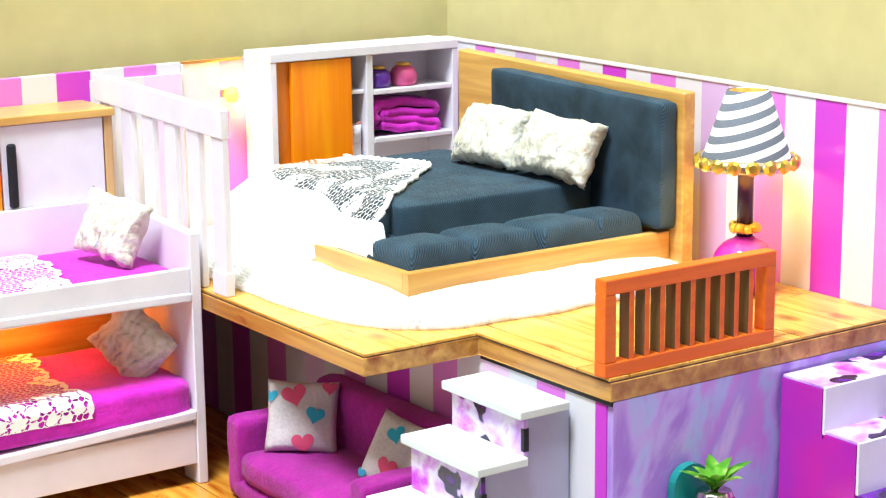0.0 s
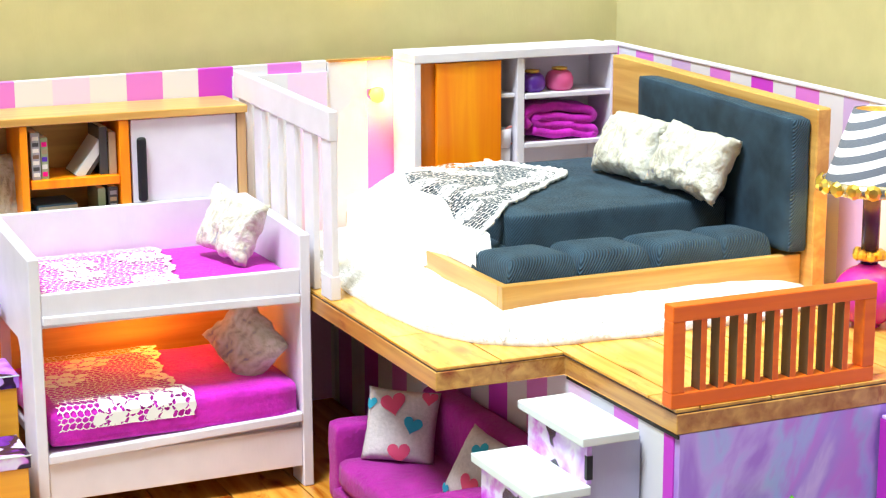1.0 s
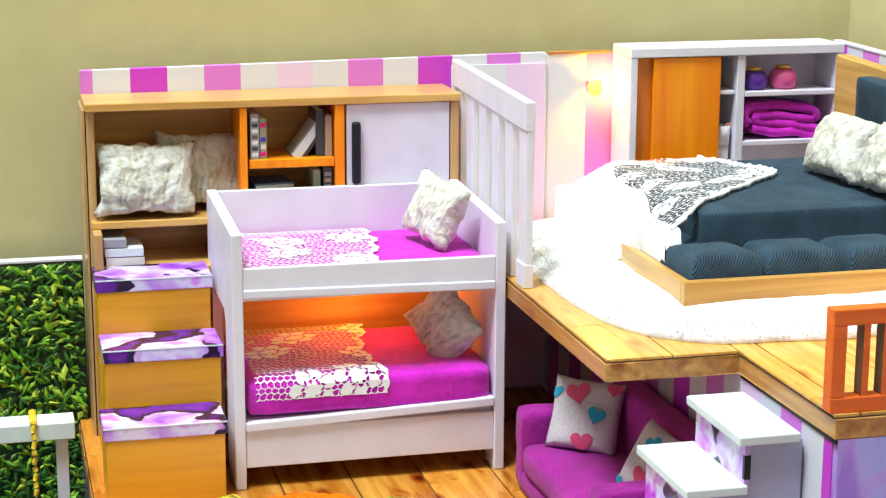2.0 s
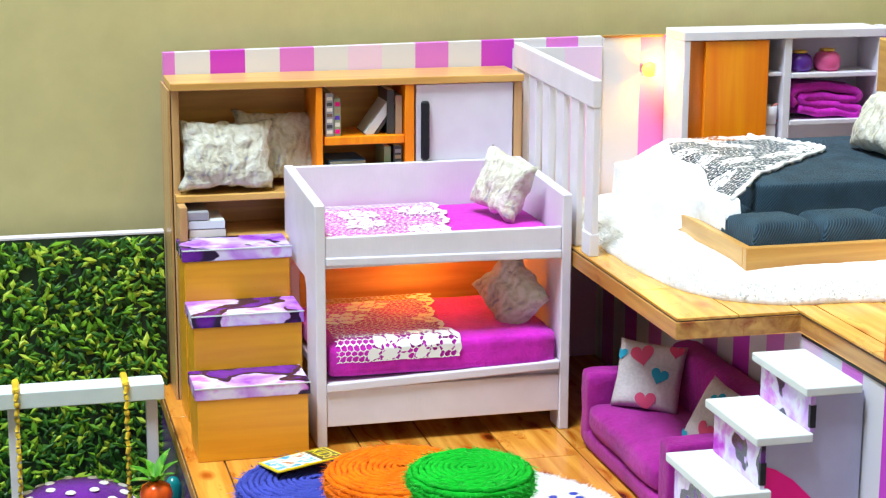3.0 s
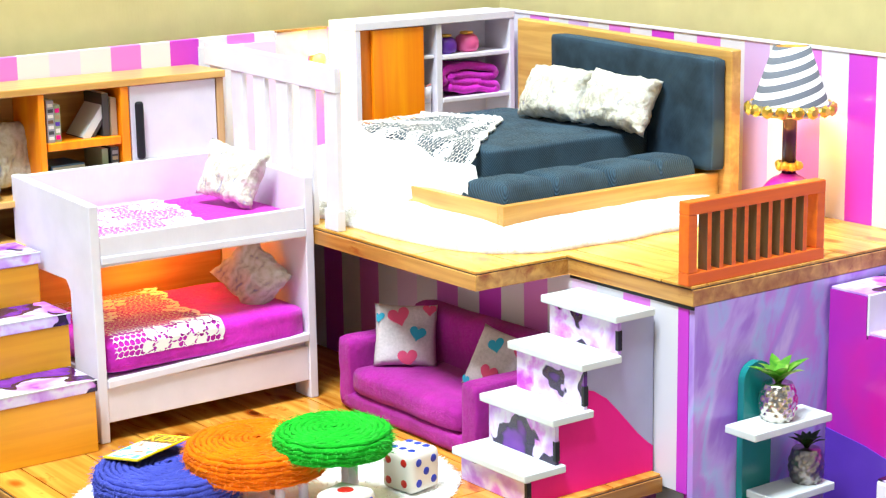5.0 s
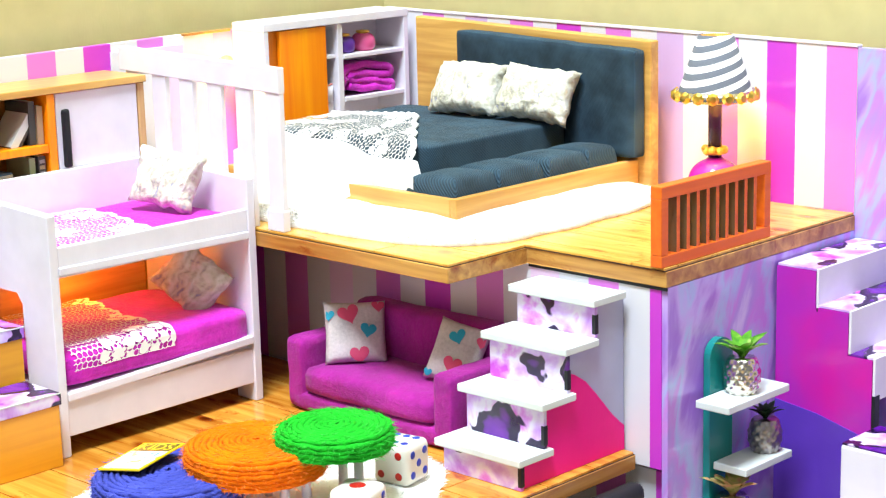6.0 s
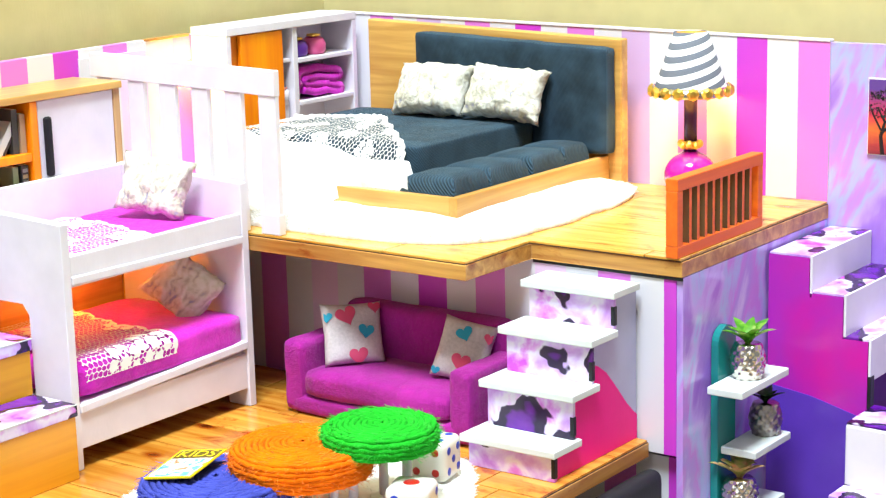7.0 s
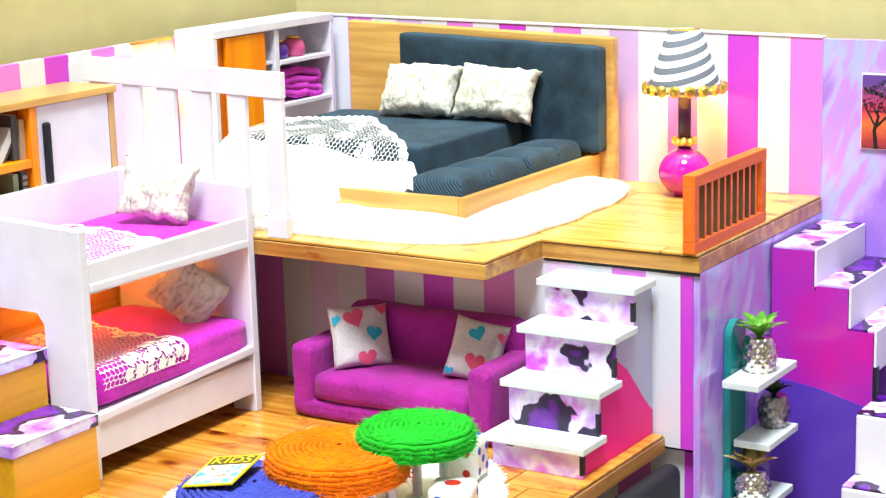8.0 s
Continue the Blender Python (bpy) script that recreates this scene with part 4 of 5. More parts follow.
# star bulb on the wall beside the closet
sb = thing("wall_lamp", -12.75, -0.02, 14.95, 0, "small glowing bulb on the striped wall", "lamp")
part("bulb", lathe([(0.01, -0.4), (0.28, -0.3), (0.4, 0), (0.28, 0.3), (0.01, 0.4)], 20, at=(0, -0.85, 0)), glow("warm_bulb", (1.0, 0.66, 0.10), 1.7), sb, smooth=True)
part("socket", tilt(lathe([(0.16, 0), (0.2, 0.1), (0.16, 0.5), (0.01, 0.52)], 16), Matrix.Rotation(radians(90), 4, "X")), M_GOLD, sb, smooth=True)

# ---- table lamp ----
M_SHADE, t, p = nodes_of("striped_shade_cloth")
w = node(t, "ShaderNodeTexWave", Scale=1.0, Distortion=0.0)
w.bands_direction, w.wave_profile = "Z", "SAW"
t.links.new(coords(t, (56, 56, 56), turn=(8, 14, 0)), w.inputs["Vector"])
t.links.new(ramp(t, w.outputs["Fac"], [(0.0, (0.82, 0.80, 0.80)), (0.5, (0.13, 0.14, 0.17))], True), p.inputs["Base Color"])
f = node(t, "ShaderNodeTexNoise", Scale=900.0)
t.links.new(coords(t), f.inputs["Vector"])
bump(t, p, f.outputs[0], 0.4)
p.inputs["Roughness"].default_value = 0.85
M_PINKGLASS, t, p = nodes_of("glossy_magenta_glass")
p.inputs["Base Color"].default_value, p.inputs["Roughness"].default_value = (0.52, 0.008, 0.34, 1), 0.06
p.inputs["Coat Weight"].default_value = 0.6
tl = thing("table_lamp", -2.6, -25.5, PZ, 0, "magenta glass table lamp with a striped shade and gold beads", "lamp")
part("base", lathe([(0.01, 0), (0.55, 0)] + [(1.3 * math.sin(a) + 0.02, 1.2 - 1.2 * math.cos(a)) for a in [0.45 + 2.35 * i / 20 for i in range(21)]] + [(0.36, 2.42), (0.01, 2.44)], 48), M_PINKGLASS, tl, smooth=True)
part("pole", lathe([(0.33, 2.4), (0.34, 5.6), (0.01, 5.62)], 20), paint("dark_violet_enamel", (0.03, 0.005, 0.06), 0.25), tl, smooth=True)
for i in range(9):
    a = 2 * math.pi * i / 9
    part("collar_bead", lathe([(0.01, -0.22), (0.16, -0.12), (0.2, 0.05), (0.1, 0.2), (0.01, 0.22)], 8, at=(0.48 * math.cos(a), 0.48 * math.sin(a), 2.75 + 0.06 * (i % 2))), M_GOLD, tl)
part("collar_ring", lathe([(0.36, 2.55), (0.5, 2.6), (0.5, 2.9), (0.36, 2.95)], 24), M_GOLD, tl, smooth=True)
part("shade", lathe([(1.9, 5.35), (0.85, 8.4), (0.8, 8.4), (1.85, 5.35), (1.9, 5.35)], 48, capped=False), M_SHADE, tl, "grey and white slanted striped cloth shade", smooth=True)
part("shade_lining", lathe([(0.79, 8.36), (0.74, 8.38), (0.70, 8.2), (0.79, 8.1)], 32, capped=False), M_BEECH, tl)
for i in range(17):
    a = 2 * math.pi * i / 17
    part("rhinestone", tilt(lathe([(0.01, -0.2), (0.22, -0.12), (0.31, 0.0), (0.18, 0.16), (0.01, 0.18)], 8), Matrix.Translation((1.98 * math.cos(a), 1.98 * math.sin(a), 5.5)) @ Matrix.Rotation(a, 4, "Z") @ Matrix.Rotation(radians(90), 4, "Y")), M_GOLD, tl)
part("bead_band", lathe([(1.93, 5.26), (1.97, 5.3), (1.9, 5.75), (1.86, 5.74), (1.93, 5.26)], 48, capped=False), M_SILVER, tl, smooth=True)

# ---- sofa ----
so = thing("sofa", -20.4, -24.3, 0, 0, "magenta felt two-seat sofa", "sofa")
part("seat_base", fat_box(0.05, 5.4, 0.25, 10.8, 0, 1.0, 0.35), M_FELT, so, smooth=True)
part("seat_cushion", fat_box(-0.05, 4.4, 1.3, 9.7, 0.9, 2.25, 0.5, 0.08), M_FELT, so, smooth=True)
part("armrest", fat_box(0.1, 5.0, 9.7, 10.9, 0.1, 3.5, 0.24, 0.05), M_FELT, so, smooth=True)
part("armrest", fat_box(0.1, 5.0, 0, 1.25, 0.1, 3.45, 0.24, 0.05), M_FELT, so, smooth=True)
part("backrest", fat_box(3.9, 5.4, 0.5, 10.4, 0.8, 4.75, 0.6, 0.08), M_FELT, so, smooth=True)

M_LINEN = felt("pale_linen", (0.56, 0.50, 0.50), 0.05, 700.0, 0.5)
M_HEART_RED, M_HEART_BLUE = paint("raspberry_print", (0.62, 0.07, 0.16), 0.9), paint("turquoise_print", (0.02, 0.30, 0.44), 0.9)


def heart_cushion(w, h, thick, m, hearts, label):
    c = thing("throw_cushion", 0, 0, 0, 0, label, "cushion", "heart cushions")
    c.matrix_basis = m
    part("cover", tilt(cushion(w, h, thick, 0.12, 18, 1.0, 0.02, 1, 0.06), Matrix.Translation((0, 0, -thick / 2))), M_LINEN, c, smooth=True)
    for hx, hy, size, turn, ink in hearts:
        bm = bmesh.new()
        rings = []
        for f in (0.02, 0.35, 0.7, 1.0):
            ring = []
            for i in range(28):
                a = 2 * math.pi * i / 28
                x, y = 16 * math.sin(a) ** 3 / 17, (13 * math.cos(a) - 5 * math.cos(2 * a) - 2 * math.cos(3 * a) - math.cos(4 * a)) / 17
                x, y = x * math.cos(turn) - y * math.sin(turn), x * math.sin(turn) + y * math.cos(turn)
                x, y = max(-w / 2 * 0.94, min(w / 2 * 0.94, hx + x * size * f)), max(-h / 2 * 0.94, min(h / 2 * 0.94, hy + y * size * f))
                u, v = 2 * x / w, 2 * y / h
                tt = max(0.0, 1 - abs(u) ** 2.6) * max(0.0, 1 - abs(v) ** 2.6)
                ring.append(bm.verts.new((x, y, 0.5 * thick * (0.12 + 0.88 * tt ** 0.42) + 0.05)))
            rings.append(ring)
        for a, b in zip(rings, rings[1:]):
            for i in range(28):
                bm.faces.new((a[i], a[(i + 1) % 28], b[(i + 1) % 28], b[i]))
        bm.faces.new(rings[0])
        part("heart", bm, ink, c, "printed heart", smooth=True)
    return c


heart_cushion(3.0, 3.0, 0.9, frame_of((-18.0, -15.85, 3.6), (0.82, -0.57, -0.05), (0.25, 0.3, 0.92)), [(-0.35, 0.85, 0.55, 0.3, M_HEART_RED), (0.55, 0.05, 0.42, -0.2, M_HEART_BLUE), (0.1, -1.1, 0.5, 0.1, M_HEART_RED), (1.1, 1.2, 0.35, 0, M_HEART_RED), (-1.3, 0.8, 0.3, 0, M_HEART_BLUE)], "pale linen cushion printed with raspberry and blue hearts")
heart_cushion(2.6, 2.9, 0.9, frame_of((-17.3, -21.85, 3.45), (0.28, -0.94, -0.2), (0.5, -0.25, 0.85)), [(-0.1, 0.75, 0.42, 0.6, M_HEART_BLUE), (0.1, -0.55, 0.5, 0.0, M_HEART_RED), (1.1, 0.8, 0.3, 0, M_HEART_RED), (-1.0, -1.2, 0.25, 0, M_HEART_BLUE)], "pale linen cushion with hearts leaning on the sofa arm")

# ---- white staircase ----
st = thing("staircase", 0, 0, 0, 0, "white miniature staircase with watercolour risers", "staircase")
TREADS = ((-22.24, 1.43), (-20.75, 3.47), (-19.22, 5.5), (-17.38, 7.22))
side = []
low = 0.01
for x, z in TREADS:
    part("tread", box(x, x + 2.2, -29.9, -25.05, z - 0.33, z, 0.05), M_WHITE_COOL, st, "white foam board tread")
    r = part("riser", box(x + 0.28, x + 0.46, -29.72, -25.35, low, z - 0.34, 0.01), M_WASH, st, "riser with violet and black blots")
    part("corner_mark", box(x + 0.27, x + 0.5, -29.74, -29.56, low + 0.15, min(low + 1.0, z - 0.4), 0.01), M_SILL, r, "black printed corner")
    side += [(x + 0.47, low), (x + 0.47, z - 0.35)]
    low = z + 0.01
side += [(-14.95, 6.87), (-14.95, 0.01)]
part("side_panel", prism(side, -29.55, -25.4, 0), M_LILAC_BOARD, st, "pale lilac side panel")
part("pink_wave", prism([(-21.75, 0.01), (-21.75, 1.05), (-20.3, 1.06), (-20.3, 3.1), (-18.78, 3.12), (-18.75, 4.3), (-18.3, 4.15), (-17.6, 3.7), (-17.0, 3.1), (-16.4, 2.45), (-15.85, 1.85), (-15.3, 1.35), (-14.97, 1.1), (-14.97, 0.01)], -29.6, -29.56, 0), M_HOT, st, "hot pink wave on the side panel")

# ---- magenta staircase ----
ps = thing("staircase", 0, 0, 0, 0, "magenta sided staircase with white risers along the marbled wall", "staircase")
levels = ((-31.95, -34.0, 7.1), (-34.0, -35.7, 5.45), (-35.7, -36.95, 3.5))
pts = [(-31.95, -9)]
for ya, yb, z in levels:
    pts += [(ya, z), (yb, z)]
    part("tread", box(-6.75, -0.1, yb - 0.02, ya - 0.02, z + 0.01, z + 0.13, 0.02), M_WASH, ps, "tread with pale pink blots")
    part("riser", box(-6.8, -0.1, yb - 0.16, yb - 0.03, z - 1.85, z + 0.12, 0.03), M_WHITE, ps, "white riser")
pts += [(-36.95, -9)]
part("side_panel", prism(pts, -6.8, -6.5, 0, "x"), M_SIDE, ps, "magenta printed side")
part("blue_panel", prism([(-31.97, -9), (-31.97, 0.85), (-34.2, 0.55), (-36.94, -0.15), (-36.94, -9)], -6.86, -6.81, 0, "x"), M_BLUEVIOLET, ps, "blue violet lower panel")
part("black_edge", box(-6.82, -6.4, -37.14, -36.97, 0.3, 1.9, 0.02), M_SILL, ps, "black printed edge")
for n, (x, z) in enumerate(((-9.6, 0.45), (-11.4, -2.45), (-13.2, -5.3))):
    blk = thing("step_block", 0, 0, 0, 0, "white block step with a pale pink top", "step", "lower steps")
    part("body", box(x, x + 3.2, -43, -37.15, -9, z - 0.02, 0.12), M_WHITE, blk)
    part("tread", box(x + 0.05, x + 3.1, -42.9, -37.2, z - 0.02, z + 0.08, 0.03), M_WASH, blk, "pale pink printed top")

# ---- wall shelf with plants ----
ws = thing("wall_shelf", 0, 0, 0, 0, "teal upright with three white shelves on the marbled wall", "shelf")
pts = [(-12.25, -9), (-10.55, -9), (-10.55, 3.9)] + [(-11.4 + 0.85 * math.cos(a), 3.95 + 0.8 * math.sin(a)) for a in [math.pi * i / 12 for i in range(13)]] + [(-12.25, 3.9)]
part("upright", prism(pts, -32.2, -31.85, 0.0), M_TEAL, ws, "teal rounded upright")
for z, x0, x1 in ((2.37, -13.4, -8.75), (-0.78, -12.05, -8.45), (-3.6, -13.2, -9.0)):
    part("shelf_board", box(x0, x1, -34.0, -32.25, z - 0.35, z, 0.05), M_WHITE_COOL, ws, "white foam board shelf")

M_LEAF_GREEN = marble("glossy_green_leaf", [(0.3, (0.06, 0.36, 0.02)), (0.5, (0.22, 0.58, 0.04)), (0.66, (0.74, 0.78, 0.30))], 60.0, rough=0.35)
M_LEAF_PINK = marble("pink_tipped_leaf", [(0.3, (0.36, 0.56, 0.08)), (0.5, (0.84, 0.66, 0.28)), (0.64, (0.90, 0.46, 0.30))], 70.0, rough=0.35)


def leaf(length, width, lift, turn, base, cup=0.25):
    bm = bmesh.new()
    rows = []
    for i in range(9):
        s = i / 8
        w = width * math.sin(math.pi * min(1, 0.12 + s * 0.9)) ** 0.8 * (1 - 0.25 * s)
        if i == 8:
            w = 0.01
        x = length * s * math.cos(lift * (1 - 0.5 * s))
        z = length * s * math.sin(lift * (1 - 0.35 * s))
        rows.append([bm.verts.new((x, -w / 2, z + cup * w)), bm.verts.new((x, 0, z)), bm.verts.new((x, w / 2, z + cup * w))])
    for a, b in zip(rows, rows[1:]):
        for k in range(2):
            bm.faces.new((a[k], a[k + 1], b[k + 1], b[k]))
    bmesh.ops.solidify(bm, geom=list(bm.faces), thickness=0.03)
    return tilt(bm, Matrix.Translation(base) @ Matrix.Rotation(turn, 4, "Z"))


def succulent(x, y, z, pot_r, pot_h, pot_mat, leaf_mat, leaves, size, seed, label):
    rnd = random.Random(seed)
    p = thing("potted_plant", x, y, z, 0, label, "plant", "potted succulents")
    bm = bmesh.new()
    n, k = 72, 40
    rings = []
    for j in range(k + 1):
        s = j / k
        base = pot_r * (0.78 + 0.30 * math.sin(math.pi * min(1, s * 0.93 + 0.05)))
        ring = []
        for i in range(n):
            a = 2 * math.pi * i / n
            d = abs(math.sin(5 * a + 10 * s)) * abs(math.sin(5 * a - 10 * s))
            r = base * (1 + 0.10 * d - 0.04)
            ring.append(bm.verts.new((r * math.cos(a), r * math.sin(a), pot_h * s)))
        rings.append(ring)
    for a, b in zip(rings, rings[1:]):
        for i in range(n):
            bm.faces.new((a[i], a[(i + 1) % n], b[(i + 1) % n], b[i]))
    bm.faces.new(rings[0][::-1])
    bm.faces.new(rings[-1])
    part("pot", bm, pot_mat, p, "faceted pineapple-shaped metal pot", smooth=True)
    for i in range(leaves):
        ring = i / leaves
        turn = i * 2.399 + rnd.uniform(-0.2, 0.2)
        part("leaf", leaf(size * rnd.uniform(0.85, 1.15) * (1.1 - 0.35 * ring), size * 0.42, 0.80 + 0.65 * ring, turn, (0, 0, pot_h - 0.05)), leaf_mat, p, smooth=True)
    return p


succulent(-11.15, -33.1, 2.37, 0.75, 1.6, M_SILVER, M_LEAF_GREEN, 10, 1.45, 1, "green succulent in a silver pineapple pot")
M_PEWTER = metal("pewter_metal", (0.42, 0.38, 0.36), 0.3)
succulent(-9.3, -33.1, -0.78, 0.70, 1.5, M_PEWTER, marble("dark_green_leaf", [(0.3, (0.01, 0.06, 0.01)), (0.7, (0.05, 0.16, 0.03))], 60.0, rough=0.4), 10, 0.95, 2, "dark green plant in a pewter pineapple pot")
succulent(-11.6, -33.0, -3.6, 0.78, 1.35, M_SILVER, M_LEAF_PINK, 11, 1.5, 3, "pink tipped succulent in a silver pineapple pot")

# ---- picture ----
pic = thing("picture", 0, 0, 0, 0, "unframed sunset picture with a dark tree on the marbled wall", "picture")
M_SUN, t, p = nodes_of("sunset_print")
c = t.nodes.new("ShaderNodeTexCoord")
sp = t.nodes.new("ShaderNodeSeparateXYZ")
t.links.new(c.outputs["Object"], sp.inputs[0])
nz = node(t, "ShaderNodeTexNoise", Scale=150.0, Detail=4.0)
t.links.new(coords(t, (1, 1, 3)), nz.inputs["Vector"])
ma = t.nodes.new("ShaderNodeMath")
ma.operation = "MULTIPLY_ADD"
ma.inputs[1].default_value = 0.006
t.links.new(nz.outputs[0], ma.inputs[0])
t.links.new(sp.outputs[2], ma.inputs[2])
mr = node(t, "ShaderNodeMapRange", From_Min=0.111, From_Max=0.151)
t.links.new(ma.outputs[0], mr.inputs["Value"])
t.links.new(ramp(t, mr.outputs[0], [(0.0, (0.10, 0.02, 0.05)), (0.16, (0.45, 0.05, 0.05)), (0.35, (0.75, 0.16, 0.04)), (0.5, (0.62, 0.04, 0.08)), (0.7, (0.35, 0.05, 0.20)), (0.85, (0.12, 0.05, 0.28))]), p.inputs["Base Color"])
p.inputs["Roughness"].default_value = 0.25
part("card", box(-0.12, -0.02, -37.6, -33.8, 10.95, 14.7, 0.02), M_WHITE, pic)
part("print", box(-0.14, -0.121, -37.55, -33.85, 11.0, 14.62, 0), M_SUN, pic, "red and violet sunset print")
M_TREE = paint("black_ink", (0.012, 0.008, 0.012), 0.4)
for line, r in (([(-0.15, -34.6, 11.0), (-0.15, -34.5, 11.9), (-0.15, -34.7, 12.6), (-0.15, -34.3, 13.3)], 0.11), ([(-0.15, -34.6, 12.1), (-0.15, -35.1, 12.6), (-0.15, -35.3, 13.2), (-0.15, -35.9, 13.6)], 0.07), ([(-0.15, -34.5, 12.2), (-0.15, -34.1, 12.9), (-0.15, -33.9, 13.4)], 0.06)):
    part("branch", tilt(tube(line, lambda s, r=r: r * (1 - 0.5 * s), 6), Matrix.Diagonal((0.3, 1, 1, 1)) @ Matrix.Translation((-0.33, 0, 0))), M_TREE, pic)
rnd = random.Random(4)
spots = []
for _ in range(420):
    a, r = rnd.uniform(0, 6.28), math.sqrt(rnd.random())
    y, z = -34.95 + 1.35 * r * math.cos(a), 13.6 + 0.75 * r * math.sin(a) + 0.15 * math.cos(a * 3)
    if -37.5 < y < -33.9 and z < 14.5:
        spots.append(((-0.147, y, z), (0, rnd.uniform(-1, 1), rnd.uniform(-1, 1))))
strands("foliage", pic, spots, 0.12, 0.11, 0.0, M_TREE, rnd, "black printed foliage")

# ---- stools ----
def rope(points, radius, bm, phase=0.0, sides=8):
    """A twisted cord along points."""
    pts = [Vector(p) for p in points]
    rings, run = [], 0.0
    for i, p in enumerate(pts):
        a, b = pts[max(0, i - 1)], pts[min(len(pts) - 1, i + 1)]
        run += (p - pts[i - 1]).length if i else 0
        d = (b - a).normalized()
        u = Vector((-d.y, d.x, 0)).normalized()
        w = d.cross(u)
        ring = []
        for k in range(sides):
            f = 2 * math.pi * k / sides
            r = radius * (1 + 0.20 * math.cos(3 * f - run * 9.0 + phase)) + 0.02 * noise.noise(p * 5)
            ring.append(bm.verts.new(p + (u * math.cos(f) + w * math.sin(f)) * r))
        rings.append(ring)
    for a, b in zip(rings, rings[1:]):
        for k in range(sides):
            bm.faces.new((a[k], a[(k + 1) % sides], b[(k + 1) % sides], b[k]))
    return bm


def stool(x, y, top, r, thick, colour, legs, seed, label, tip=(0, 0)):
    rnd = random.Random(seed)
    m = felt(label.split()[0] + "_jute_cord", colour, 0.0, 900.0, 0.8)
    h = speckled(label.split()[0] + "_jute_fibre", [[c * 0.7 for c in colour], [min(1, c * 1.5 + 0.02) for c in colour]], 0.8)
    s = thing("stool", x, y, 0, 0, label, "stool", "jute stools")
    c = 0.125
    bm = bmesh.new()
    turns = int(r / (2 * c))
    line = []
    for i in range(turns * 44):
        a = 2 * math.pi * i / 44
        rr = 0.1 + (r - 0.17) * i / (turns * 44)
        line.append((rr * math.cos(a), rr * math.sin(a), top - c + 0.08 * (1 - (rr / r) ** 2)))
    rope(line, c, bm)
    n = max(2, round(thick / (1.75 * c)))
    line = []
    for i in range(n * 60):
        a = 2 * math.pi * i / 60
        rr = r - 0.06 + 0.06 * math.sin(math.pi * i / (n * 60)) + 0.03 * noise.noise(Vector((math.cos(a) * 2, math.sin(a) * 2, i / 60)))
        line.append((rr * math.cos(a), rr * math.sin(a), top - c * 1.3 - (thick - 2 * c) * i / (n * 60)))
    rope(line, c, bm, 1.0)
    for v in bm.verts:
        v.co += noise.noise_vector(v.co * 2.3) * 0.06 + noise.noise_vector(v.co * 9.0) * 0.025
        v.co.z += v.co.x * tip[0] + v.co.y * tip[1]
    part("cord_seat", bm, m, s, smooth=True)
    part("seat_core", tilt(lathe([(0.01, top - thick), (r - 0.2, top - thick), (r - 0.2, top - 0.22), (0.01, top - 0.22)], 32), Matrix(((1, 0, 0, 0), (0, 1, 0, 0), (tip[0], tip[1], 1, 0), (0, 0, 0, 1)))), m, s)
    spots = []
    for _ in range(2800):
        a = rnd.uniform(0, 6.28)
        if rnd.random() < 0.55:
            spots.append(((r * math.cos(a), r * math.sin(a), top - rnd.uniform(0.1, thick)), (math.cos(a), math.sin(a), -0.2)))
        else:
            q = r * math.sqrt(rnd.random())
            spots.append(((q * math.cos(a), q * math.sin(a), top - 0.02), (math.cos(a + 1.5), math.sin(a + 1.5), 0.15)))
    strands("fibre", s, [((a[0], a[1], a[2] + a[0] * tip[0] + a[1] * tip[1]), b) for a, b in spots], 0.36, 0.02, 0.7, h, rnd)
    for i in range(legs):
        a = 2 * math.pi * i / legs + 0.6
        q = r * 0.55
        part("leg", lathe([(0.2, 0.3), (0.2, top - thick + 0.1)], 12, at=(q * math.cos(a), q * math.sin(a), 0)), M_WHITE, s, "white dowel leg", smooth=True)
    return s


stool(-28.65, -25.85, 3.8, 2.25, 0.95, (0.015, 0.42, 0.02), 3, 1, "green jute cord stool on white legs")
stool(-30.8, -23.55, 3.2, 2.75, 1.25, (0.98, 0.17, 0.0), 3, 2, "orange jute cord stool on white legs")
stool(-33.75, -21.6, 2.3, 2.85, 1.35, (0.06, 0.075, 0.42), 3, 3, "blue jute cord stool on the white rug")


# ---- dice ----
M_IVORY = paint("ivory_plastic", (0.74, 0.70, 0.62), 0.2, 0.02)
M_PIP_RED, M_PIP_BLUE = paint("red_pip", (0.45, 0.015, 0.01), 0.3), paint("blue_pip", (0.01, 0.04, 0.42), 0.3)
SPOTS = {1: [(0, 0)], 2: [(-1, -1), (1, 1)], 3: [(-1, -1), (0, 0), (1, 1)], 4: [(-1, -1), (1, 1), (-1, 1), (1, -1)], 5: [(-1, -1), (1, 1), (-1, 1), (1, -1), (0, 0)], 6: [(-1, -1), (1, 1), (-1, 1), (1, -1), (-1, 0), (1, 0)]}


